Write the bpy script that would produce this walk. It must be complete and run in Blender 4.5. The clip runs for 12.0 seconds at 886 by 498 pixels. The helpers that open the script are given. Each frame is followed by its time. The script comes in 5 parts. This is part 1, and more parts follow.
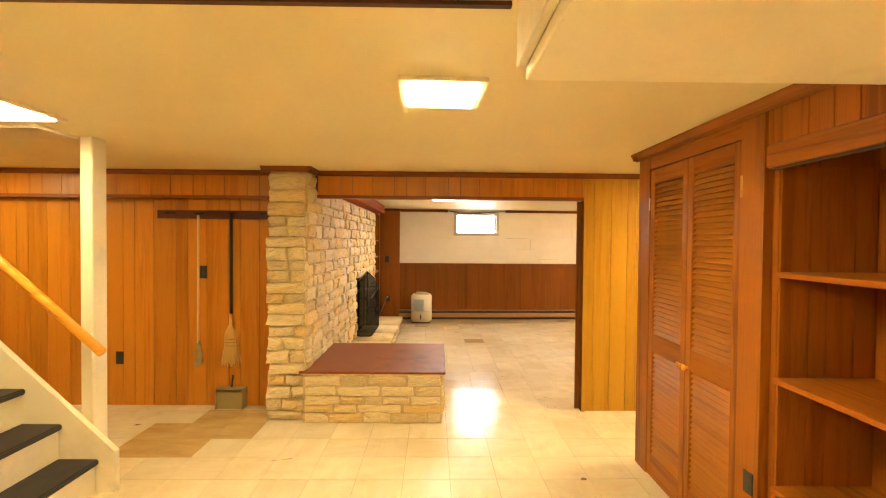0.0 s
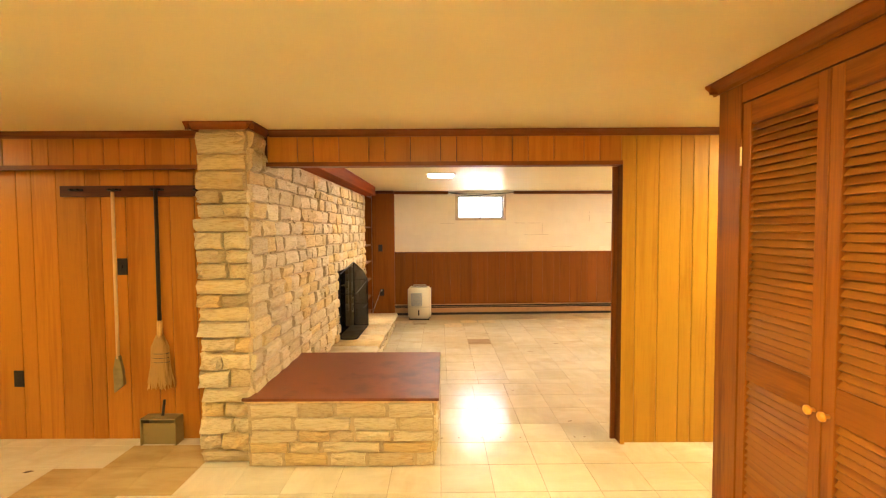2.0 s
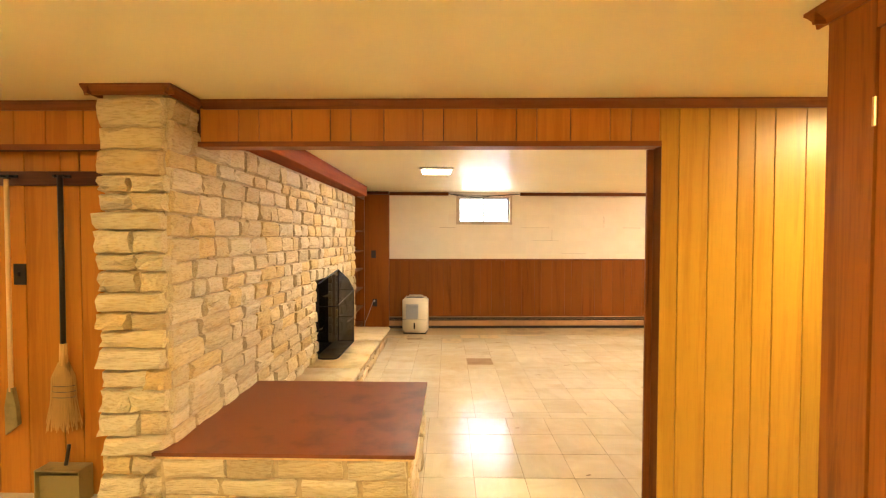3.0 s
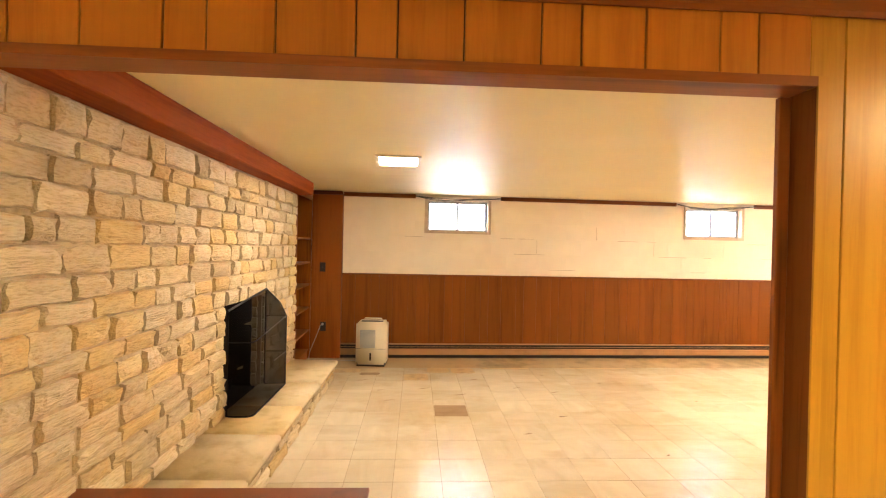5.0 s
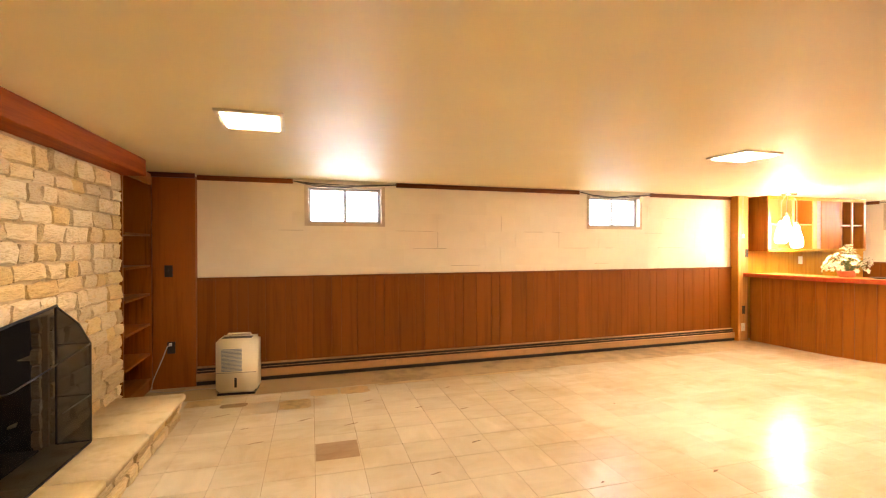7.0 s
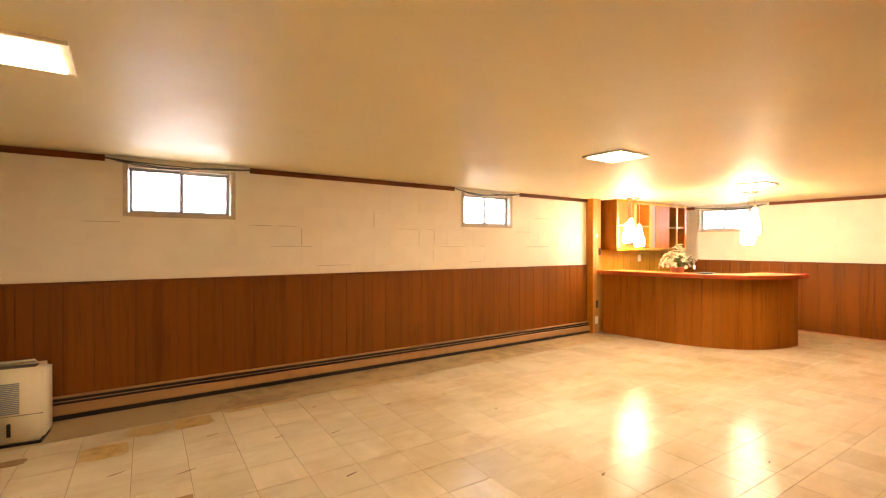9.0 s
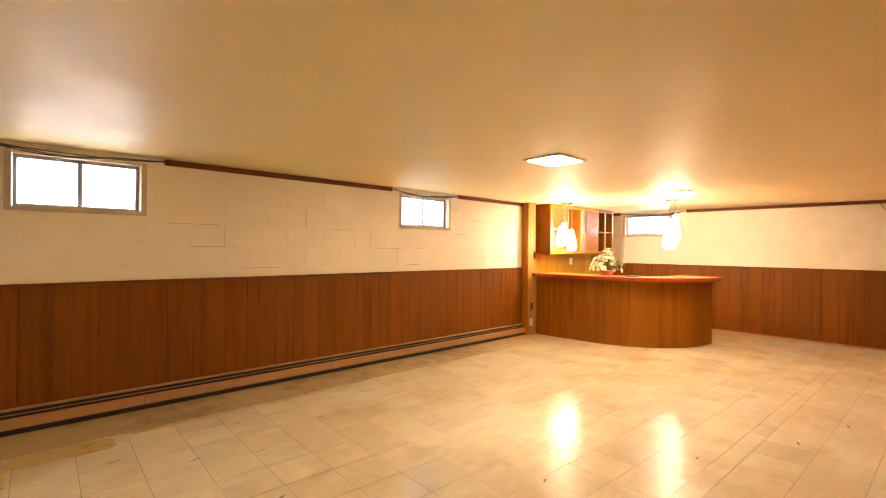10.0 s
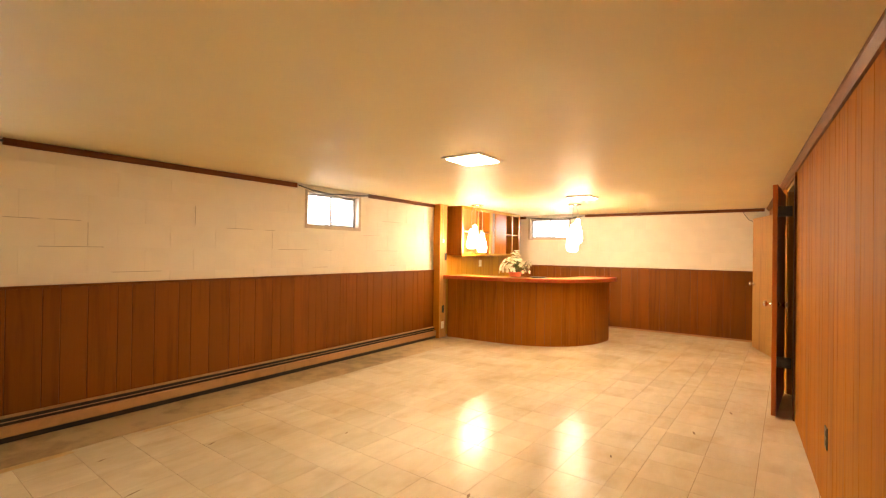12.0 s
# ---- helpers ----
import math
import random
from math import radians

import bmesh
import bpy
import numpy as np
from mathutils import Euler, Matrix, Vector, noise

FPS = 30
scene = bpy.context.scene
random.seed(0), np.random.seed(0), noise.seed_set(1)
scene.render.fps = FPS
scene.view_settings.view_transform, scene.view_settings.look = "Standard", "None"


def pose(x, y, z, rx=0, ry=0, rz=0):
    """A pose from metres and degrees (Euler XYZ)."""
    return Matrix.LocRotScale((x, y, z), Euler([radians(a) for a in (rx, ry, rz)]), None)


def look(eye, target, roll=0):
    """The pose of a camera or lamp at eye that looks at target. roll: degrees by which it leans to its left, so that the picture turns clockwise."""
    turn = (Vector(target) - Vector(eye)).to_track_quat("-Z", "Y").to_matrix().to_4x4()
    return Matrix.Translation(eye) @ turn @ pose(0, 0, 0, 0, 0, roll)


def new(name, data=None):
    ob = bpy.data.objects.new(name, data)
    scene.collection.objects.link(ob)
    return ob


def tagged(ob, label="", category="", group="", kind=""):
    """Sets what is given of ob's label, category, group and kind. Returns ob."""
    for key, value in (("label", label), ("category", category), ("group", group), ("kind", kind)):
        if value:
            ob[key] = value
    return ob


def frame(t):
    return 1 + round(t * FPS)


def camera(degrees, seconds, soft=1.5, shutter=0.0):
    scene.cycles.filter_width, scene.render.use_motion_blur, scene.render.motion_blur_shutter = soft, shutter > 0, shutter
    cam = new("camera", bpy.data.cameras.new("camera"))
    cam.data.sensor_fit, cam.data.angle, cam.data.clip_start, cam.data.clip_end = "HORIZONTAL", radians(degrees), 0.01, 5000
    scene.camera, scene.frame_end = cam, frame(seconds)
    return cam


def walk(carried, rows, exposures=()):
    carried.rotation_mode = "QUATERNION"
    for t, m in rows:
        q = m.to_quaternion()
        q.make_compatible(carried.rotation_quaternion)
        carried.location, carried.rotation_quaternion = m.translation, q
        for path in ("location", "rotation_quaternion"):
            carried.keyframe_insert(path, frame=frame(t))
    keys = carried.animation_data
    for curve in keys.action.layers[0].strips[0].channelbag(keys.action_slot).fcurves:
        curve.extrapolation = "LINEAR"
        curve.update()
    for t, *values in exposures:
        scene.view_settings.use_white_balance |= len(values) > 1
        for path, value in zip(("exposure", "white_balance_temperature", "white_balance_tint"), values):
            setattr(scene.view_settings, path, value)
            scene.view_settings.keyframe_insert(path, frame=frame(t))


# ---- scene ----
cam = camera(88.2, 12.0, soft=1.2)
PATH = [
    (0, (0.38, 0.26, 1.513), (0.478, 2.257, 1.476), 0.5),
    (0.5, (0.39, 0.402, 1.497), (0.487, 2.399, 1.455), 0.3),
    (1, (0.45, 0.641, 1.483), (0.537, 2.638, 1.431), -0.2),
    (1.5, (0.49, 0.918, 1.468), (0.57, 2.915, 1.399), -0.5),
    (2, (0.523, 1.25, 1.453), (0.595, 3.247, 1.369), -0.3),
    (2.5, (0.576, 1.602, 1.445), (0.646, 3.598, 1.349), -0.1),
    (2.7, (0.638, 1.744, 1.416), (0.673, 3.743, 1.352), 0.2),
    (4.3, (0.731, 2.749, 1.445), (0.817, 4.746, 1.409), 0.0),
    (4.5, (0.737, 2.864, 1.446), (0.834, 4.861, 1.421), 1.3),
    (5, (0.752, 3.128, 1.436), (0.925, 5.121, 1.427), 1.3),
    (5.5, (0.788, 3.362, 1.429), (1.068, 5.342, 1.432), 1.1),
    (6, (0.85, 3.596, 1.421), (1.242, 5.557, 1.424), 0.6),
    (6.5, (0.903, 3.78, 1.413), (1.403, 5.716, 1.41), 0.1),
    (7, (0.944, 3.929, 1.391), (1.551, 5.835, 1.378), -0.1),
    (7.2, (0.964, 4.003, 1.386), (1.618, 5.893, 1.371), 0.0),
    (9, (1.054, 4.397, 1.368), (2.189, 6.044, 1.354), 0.1),
    (9.5, (1.078, 4.457, 1.369), (2.325, 6.021, 1.362), 0.3),
    (10, (1.111, 4.535, 1.366), (2.469, 6.004, 1.364), 0.6),
    (10.5, (1.138, 4.621, 1.364), (2.598, 5.988, 1.361), 0.6),
    (11, (1.174, 4.682, 1.355), (2.723, 5.948, 1.354), 0.9),
    (11.5, (1.198, 4.736, 1.356), (2.804, 5.928, 1.361), 0.8),
    (12, (1.221, 4.747, 1.361), (2.85, 5.907, 1.373), 0.8),
]
walk(cam, [(t, look(eye, target, roll)) for t, eye, target, roll in PATH],
     [(0, 2.84, 6350, 8), (2.5, 2.92, 6050, 8), (4.5, 2.90, 5900, 10), (5.5, 2.78, 5950, 12), (6.5, 2.60, 6350, 15), (8, 2.32, 6650, 14), (9, 2.10, 6850, 14), (12, 1.89, 7150, 14)])

# ---- frames of the place ----
# The old front part of the basement stands 2.2 degrees askew to the big room.
FRONT = Matrix.Translation((0, 4.3, 0)) @ Matrix.Rotation(radians(-2.2), 4, "Z") @ Matrix.Translation((0, -4.3, 0))
ROOM = Matrix.Identity(4)
CEIL = 2.115
SOUTH = Matrix.Translation((1.8, 4.37, 0)) @ Matrix.Rotation(radians(2.6), 4, "Z")

# ---- world and exposure ----
world = bpy.data.worlds.new("world")
scene.world = world
world.use_nodes = True
wn = world.node_tree.nodes
sky = wn.new("ShaderNodeTexSky")
sky.sky_type, sky.sun_disc, sky.sun_elevation, sky.sun_rotation = "NISHITA", False, radians(40), radians(30)
world.node_tree.links.new(sky.outputs[0], wn["Background"].inputs[0])
wn["Background"].inputs[1].default_value = 0.12
LAMP_POWER, PENDANT_POWER, SKY_GLOW = 30.0, 21.0, 7.5
WARM = (1.0, 0.79, 0.535)
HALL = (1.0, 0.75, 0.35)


# ---- materials ----
def material(name):
    m = bpy.data.materials.new(name)
    m.use_nodes = True
    nt = m.node_tree
    return m, nt, nt.nodes["Principled BSDF"]


def node(nt, kind, ins=(), **props):
    n = nt.nodes.new("ShaderNode" + kind)
    for k, v in props.items():
        setattr(n, k, v)
    for k, v in dict(ins).items():
        if isinstance(v, bpy.types.NodeSocket):
            nt.links.new(v, n.inputs[k])
        else:
            n.inputs[k].default_value = v
    return n


def ramp(nt, fac, stops):
    n = nt.nodes.new("ShaderNodeValToRGB")
    nt.links.new(fac, n.inputs[0])
    e = n.color_ramp.elements
    while len(e) < len(stops):
        e.new(0.5)
    for el, (p, c) in zip(e, stops):
        el.position, el.color = p, (*c, 1)
    return n.outputs[0]


def mixc(nt, fac, a, b, mode="MIX"):
    n = nt.nodes.new("ShaderNodeMix")
    n.data_type, n.blend_type = "RGBA", mode
    for sock, v in ((n.inputs[0], fac), (n.inputs[6], a), (n.inputs[7], b)):
        if isinstance(v, bpy.types.NodeSocket):
            nt.links.new(v, sock)
        elif isinstance(v, tuple):
            sock.default_value = (*v, 1)
        else:
            sock.default_value = v
    return n.outputs[2]


def bump(nt, bsdf, height, strength=0.3, distance=0.01, extra=None):
    b = node(nt, "Bump", {"Strength": strength, "Distance": distance, "Height": height})
    if extra is not None:
        nt.links.new(extra, b.inputs["Normal"])
    nt.links.new(b.outputs[0], bsdf.inputs["Normal"])
    return b.outputs[0]


def coords(nt, scale, spread=0.0):
    """Object coordinates, shifted for each object by its own random number."""
    tc = node(nt, "TexCoord")
    v = tc.outputs["Object"]
    if spread:
        info = node(nt, "ObjectInfo")
        k = node(nt, "Math", {0: info.outputs["Random"], 1: spread}, operation="MULTIPLY")
        c = node(nt, "CombineXYZ", {0: k.outputs[0], 1: k.outputs[0], 2: k.outputs[0]})
        v = node(nt, "VectorMath", {0: v, 1: c.outputs[0]}, operation="ADD").outputs[0]
    return node(nt, "Mapping", {"Vector": v, "Scale": scale}).outputs[0]


def wood(name, light, dark, along="z", rough=0.35, vary=0.25, scale=1.0, coat=0.15, spec=0.25, pore=0.6):
    m, nt, b = material(name)
    k = {"x": (1.2, 22, 22), "y": (22, 1.2, 22), "z": (22, 22, 1.2)}[along]
    co = coords(nt, tuple(scale * q for q in k), 37.0)
    n1 = node(nt, "TexNoise", {"Vector": co, "Scale": 1.0, "Detail": 6.0, "Roughness": 0.6, "Distortion": 0.8})
    n2 = node(nt, "TexNoise", {"Vector": co, "Scale": 0.18, "Detail": 3.0, "Distortion": 1.5})
    fine = node(nt, "TexNoise", {"Vector": co, "Scale": 5.0, "Detail": 2.0})
    f = node(nt, "Math", {0: n1.outputs[0], 1: n2.outputs[0]}, operation="ADD").outputs[0]
    base = ramp(nt, f, ((0.78, dark), (1.22, light)))
    info = node(nt, "ObjectInfo")
    lo = 1.0 - vary
    tone = ramp(nt, info.outputs["Random"], ((0.0, (lo, lo, lo * 0.97)), (1.0, (1.0 + vary * 0.3,) * 3)))
    col = mixc(nt, 1.0, base, tone, "MULTIPLY")
    pores = ramp(nt, fine.outputs[0], ((0.33, (0.84, 0.80, 0.75)), (0.5, (1, 1, 1))))
    col = mixc(nt, pore, col, pores, "MULTIPLY")
    nt.links.new(col, b.inputs["Base Color"])
    r = node(nt, "MapRange", {"Value": n2.outputs[0], "To Min": rough - 0.08, "To Max": rough + 0.14})
    nt.links.new(r.outputs[0], b.inputs["Roughness"])
    b.inputs["Coat Weight"].default_value, b.inputs["Coat Roughness"].default_value = coat * 0.5, 0.25
    b.inputs["Specular IOR Level"].default_value = spec
    bump(nt, b, fine.outputs[0], 0.12, 0.002)
    return m


def plain(name, color, rough=0.5, metal=0.0, noise_amount=0.12, noise_scale=14.0, bumpy=0.15, spread=5.0, coat=0.0):
    m, nt, b = material(name)
    co = coords(nt, (1, 1, 1), spread)
    n1 = node(nt, "TexNoise", {"Vector": co, "Scale": noise_scale, "Detail": 5.0, "Roughness": 0.6})
    n2 = node(nt, "TexNoise", {"Vector": co, "Scale": noise_scale / 8, "Detail": 3.0})
    f = node(nt, "Math", {0: n1.outputs[0], 1: n2.outputs[0]}, operation="ADD").outputs[0]
    lo, hi = 1 - noise_amount, 1 + noise_amount * 0.6
    col = ramp(nt, f, ((0.7, tuple(c * lo for c in color)), (1.3, tuple(min(1, c * hi) for c in color))))
    nt.links.new(col, b.inputs["Base Color"])
    b.inputs["Roughness"].default_value, b.inputs["Metallic"].default_value = rough, metal
    b.inputs["Coat Weight"].default_value = coat
    if bumpy:
        bump(nt, b, n1.outputs[0], bumpy, 0.002)
    return m


def glow(name, color, strength):
    m, nt, b = material(name)
    b.inputs["Base Color"].default_value = (0.9, 0.88, 0.84, 1)
    b.inputs["Emission Color"].default_value, b.inputs["Emission Strength"].default_value = (*color, 1), strength
    return m


OAK_H = {a: wood("stained_trim_" + a, (0.24, 0.074, 0.010), (0.13, 0.036, 0.005), a, 0.42, 0.12) for a in "xyz"}
DARK = {a: wood("dark_trim_" + a, (0.11, 0.032, 0.012), (0.05, 0.014, 0.006), a, 0.4, 0.12) for a in "xyz"}
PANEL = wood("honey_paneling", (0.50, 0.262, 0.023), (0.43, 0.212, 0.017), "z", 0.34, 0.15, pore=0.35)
# Same paneling as honey; the hall's more orange light is put into its colour.
AMBER = wood("paneling_lighting_tint", (0.52, 0.205, 0.018), (0.43, 0.155, 0.012), "z", 0.34, 0.16, pore=0.35)
WAINSCOT = wood("brown_wainscot", (0.218, 0.067, 0.005), (0.168, 0.047, 0.0035), "z", 0.40, 0.12, spec=0.2, pore=0.18)
BARWOOD = wood("bar_paneling", (0.34, 0.118, 0.011), (0.26, 0.082, 0.007), "z", 0.4, 0.12, spec=0.15, pore=0.4)
CLOSET = {a: wood("closet_wood_" + a, (0.31, 0.098, 0.007), (0.17, 0.046, 0.004), a, 0.42, 0.10, spec=0.2) for a in "xyz"}
SLAT = wood("louvre_slat_wood", (0.35, 0.125, 0.012), (0.26, 0.082, 0.007), "y", 0.34, 0.06, spec=0.3, pore=0.2)
NICHE = wood("niche_boards", (0.33, 0.105, 0.008), (0.24, 0.070, 0.005), "z", 0.45, 0.12, spec=0.2)
SIDEWOOD = wood("orange_stained_panel", (0.30, 0.092, 0.009), (0.24, 0.068, 0.006), "z", 0.42, 0.05, spec=0.2, pore=0.3)
LIGHTWOOD = wood("light_door_wood", (0.55, 0.30, 0.10), (0.42, 0.21, 0.06), "z", 0.4, 0.1)
BEAM = wood("red_brown_beam", (0.31, 0.072, 0.009), (0.24, 0.050, 0.006), "y", 0.75, 0.1, 1.0, 0.0, 0.1)
JAMB = {a: wood("dark_stained_jamb_" + a, (0.17, 0.058, 0.011), (0.10, 0.032, 0.006), a, 0.5, 0.05, 1.0, 0.0, 0.08) for a in "xyz"}
TRIM = {a: wood("reddish_trim_" + a, (0.19, 0.056, 0.010), (0.11, 0.030, 0.006), a, 0.45, 0.12) for a in "xy"}
GROOVE = plain("groove_shadow", (0.07, 0.024, 0.005), 0.7)
CREAM = plain("cream_paint", (0.72, 0.64, 0.48), 0.45, noise_amount=0.06)
WHITE = plain("white_plastic", (0.74, 0.72, 0.66), 0.4, noise_amount=0.04, bumpy=0.03)
CASING = plain("aged_cream_plastic", (0.74, 0.67, 0.50), 0.4, noise_amount=0.05, bumpy=0.03)
# Black plastic parts; also fills gaps and recesses that only shade darkens.
BLACK = plain("black_plastic_and_shade", (0.018, 0.014, 0.012), 0.4, bumpy=0.05)
# Paler than the ceiling: brightness on the soffit's underside is put into its colour.
SOFFIT = plain("soffit_paint_lightened", (0.86, 0.78, 0.56), 0.5, noise_amount=0.05)
SOOT = plain("sooty_firebrick", (0.035, 0.028, 0.023), 0.85, noise_amount=0.5)
RUBBER = plain("black_tread_rubber", (0.022, 0.018, 0.018), 0.6, noise_amount=0.3)
ALU = plain("aluminium_frame", (0.42, 0.43, 0.46), 0.45, 0.4, noise_amount=0.1)
CHROME = plain("chrome", (0.7, 0.66, 0.6), 0.18, 1.0, noise_amount=0.03, bumpy=0.02)
BRASS = plain("brass", (0.62, 0.42, 0.16), 0.3, 1.0)
HEATER = plain("beige_enamel", (0.40, 0.225, 0.095), 0.45, noise_amount=0.12)
RED = plain("red_laminate_edge", (0.62, 0.065, 0.025), 0.3, noise_amount=0.06, bumpy=0.03, coat=0.3)
BARTOP = wood("bar_top_laminate", (0.62, 0.27, 0.05), (0.5, 0.19, 0.035), "x", 0.3, 0.05)
STRAW = wood("broom_straw", (0.80, 0.50, 0.15), (0.55, 0.30, 0.07), "z", 0.8, 0.1, 2.0, 0.0)
BAREWOOD = wood("bare_handle_wood", (0.80, 0.56, 0.26), (0.64, 0.42, 0.17), "z", 0.5, 0.1)
RAILWOOD = wood("varnished_rail", (0.76, 0.34, 0.035), (0.6, 0.23, 0.02), "x", 0.3, 0.05)
TIN = plain("dull_tin", (0.30, 0.24, 0.10), 0.5, 0.35, noise_amount=0.3)
IRON = plain("black_iron", (0.02, 0.018, 0.017), 0.5, 0.5)
SHED = plain("weathered_grey", (0.10, 0.10, 0.11), 0.8)
SURROUND = plain("worn_window_paint", (0.52, 0.43, 0.32), 0.5, noise_amount=0.12)
BENCHTOP = plain("painted_bench_board", (0.16, 0.040, 0.006), 0.5, noise_amount=0.4, noise_scale=7.0)
TERRACOTTA = plain("pink_pot", (0.6, 0.16, 0.09), 0.6)
PETAL = plain("cream_petals", (0.82, 0.76, 0.58), 0.6, noise_amount=0.1)
LEAF = plain("leaf_green", (0.09, 0.13, 0.035), 0.5, noise_amount=0.3)
CORD = plain("grey_cord", (0.45, 0.42, 0.36), 0.5)
CABLE = plain("dark_cable", (0.07, 0.06, 0.055), 0.5)
LAMP = glow("lamp_diffuser", WARM, LAMP_POWER * 1.15)
LAMP_LOW = glow("low_lamp_diffuser", WARM, LAMP_POWER * 0.51)
LAMP_SOFT = glow("soft_lamp_diffuser", HALL, LAMP_POWER * 0.45)
LAMP_DIM = glow("dim_lamp_diffuser", HALL, LAMP_POWER * 1.0)
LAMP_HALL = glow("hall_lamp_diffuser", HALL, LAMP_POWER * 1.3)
SHADE = glow("pendant_glass", (1.0, 0.80, 0.56), PENDANT_POWER)
OUTSIDE = glow("overcast_backdrop", (0.82, 0.88, 1.0), SKY_GLOW)


def ceiling_material():
    m, nt, b = material("ceiling_paint")
    co = coords(nt, (1, 1, 1))
    big = node(nt, "TexNoise", {"Vector": co, "Scale": 0.9, "Detail": 3.0})
    fine = node(nt, "TexNoise", {"Vector": co, "Scale": 90.0, "Detail": 3.0})
    patch = node(nt, "TexNoise", {"Vector": co, "Scale": 2.6, "Detail": 2.0})
    col = ramp(nt, big.outputs[0], ((0.3, (0.77, 0.665, 0.385)), (0.7, (0.82, 0.715, 0.43))))
    nt.links.new(col, b.inputs["Base Color"])
    r = node(nt, "MapRange", {"Value": patch.outputs[0], "From Min": 0.35, "From Max": 0.65, "To Min": 0.5, "To Max": 0.62})
    nt.links.new(r.outputs[0], b.inputs["Roughness"])
    s = node(nt, "Math", {0: big.outputs[0], 1: 6.0}, operation="MULTIPLY")
    t = node(nt, "Math", {0: s.outputs[0], 1: fine.outputs[0]}, operation="ADD")
    bump(nt, b, t.outputs[0], 0.12, 0.003)
    return m


def block_material():
    m, nt, b = material("painted_block")
    co = coords(nt, (1, 1, 1), 9.0)
    big = node(nt, "TexNoise", {"Vector": co, "Scale": 3.0, "Detail": 4.0})
    fine = node(nt, "TexNoise", {"Vector": co, "Scale": 70.0, "Detail": 5.0, "Roughness": 0.7})
    col = ramp(nt, big.outputs[0], ((0.3, (0.80, 0.74, 0.62)), (0.7, (0.86, 0.80, 0.68))))
    nt.links.new(col, b.inputs["Base Color"])
    b.inputs["Roughness"].default_value = 0.5
    bump(nt, b, fine.outputs[0], 0.35, 0.002)
    return m


def tile_material(name, tone_a, tone_b, streak="x", island=False):
    """Vinyl floor tile with faint travertine streaks, a little worn."""
    m, nt, b = material(name)
    k = (2.5, 9.0, 1.0) if streak == "x" else (9.0, 2.5, 1.0)
    geo = node(nt, "NewGeometry")
    pos = geo.outputs["Position"]
    rnd = geo.outputs["Random Per Island"] if island else node(nt, "ObjectInfo").outputs["Random"]
    sh = node(nt, "Math", {0: rnd, 1: 31.0}, operation="MULTIPLY")
    c = node(nt, "CombineXYZ", {0: sh.outputs[0], 1: sh.outputs[0]})
    v = node(nt, "VectorMath", {0: pos, 1: c.outputs[0]}, operation="ADD").outputs[0]
    st = node(nt, "Mapping", {"Vector": v, "Scale": k}).outputs[0]
    n1 = node(nt, "TexNoise", {"Vector": st, "Scale": 1.0, "Detail": 5.0, "Roughness": 0.6, "Distortion": 0.6})
    wear = node(nt, "TexNoise", {"Vector": pos, "Scale": 0.8, "Detail": 4.0, "Roughness": 0.55})
    dirt = node(nt, "TexNoise", {"Vector": pos, "Scale": 3.0, "Detail": 3.0, "Roughness": 0.5})
    col = ramp(nt, n1.outputs[0], ((0.3, tone_b), (0.66, tone_a)))
    tone = ramp(nt, rnd, ((0.0, (0.89, 0.88, 0.86)), (0.5, (1, 1, 1)), (1.0, (0.96, 0.94, 0.91))))
    col = mixc(nt, 1.0, col, tone, "MULTIPLY")
    worn = ramp(nt, wear.outputs[0], ((0.42, (1, 1, 1)), (0.74, (0.78, 0.70, 0.56))))
    col = mixc(nt, 1.0, col, worn, "MULTIPLY")
    spots = ramp(nt, dirt.outputs[0], ((0.56, (1, 1, 1)), (0.85, (0.78, 0.68, 0.54))))
    col = mixc(nt, 0.8, col, spots, "MULTIPLY")
    nt.links.new(col, b.inputs["Base Color"])
    r = node(nt, "MapRange", {"Value": wear.outputs[0], "From Min": 0.3, "From Max": 0.7, "To Min": 0.09, "To Max": 0.24})
    nt.links.new(r.outputs[0], b.inputs["Roughness"])
    b.inputs["Specular IOR Level"].default_value = 0.24
    b.inputs["IOR"].default_value = 1.34
    wavy = node(nt, "TexNoise", {"Vector": pos, "Scale": 18.0, "Detail": 6.0, "Roughness": 0.7})
    slow = node(nt, "TexNoise", {"Vector": v, "Scale": 3.2, "Detail": 1.0})
    relief = node(nt, "Math", {0: slow.outputs[0], 1: 3.0}, operation="MULTIPLY")
    relief = node(nt, "Math", {0: relief.outputs[0], 1: wavy.outputs[0]}, operation="ADD")
    bump(nt, b, relief.outputs[0], 0.38, 0.004)
    return m


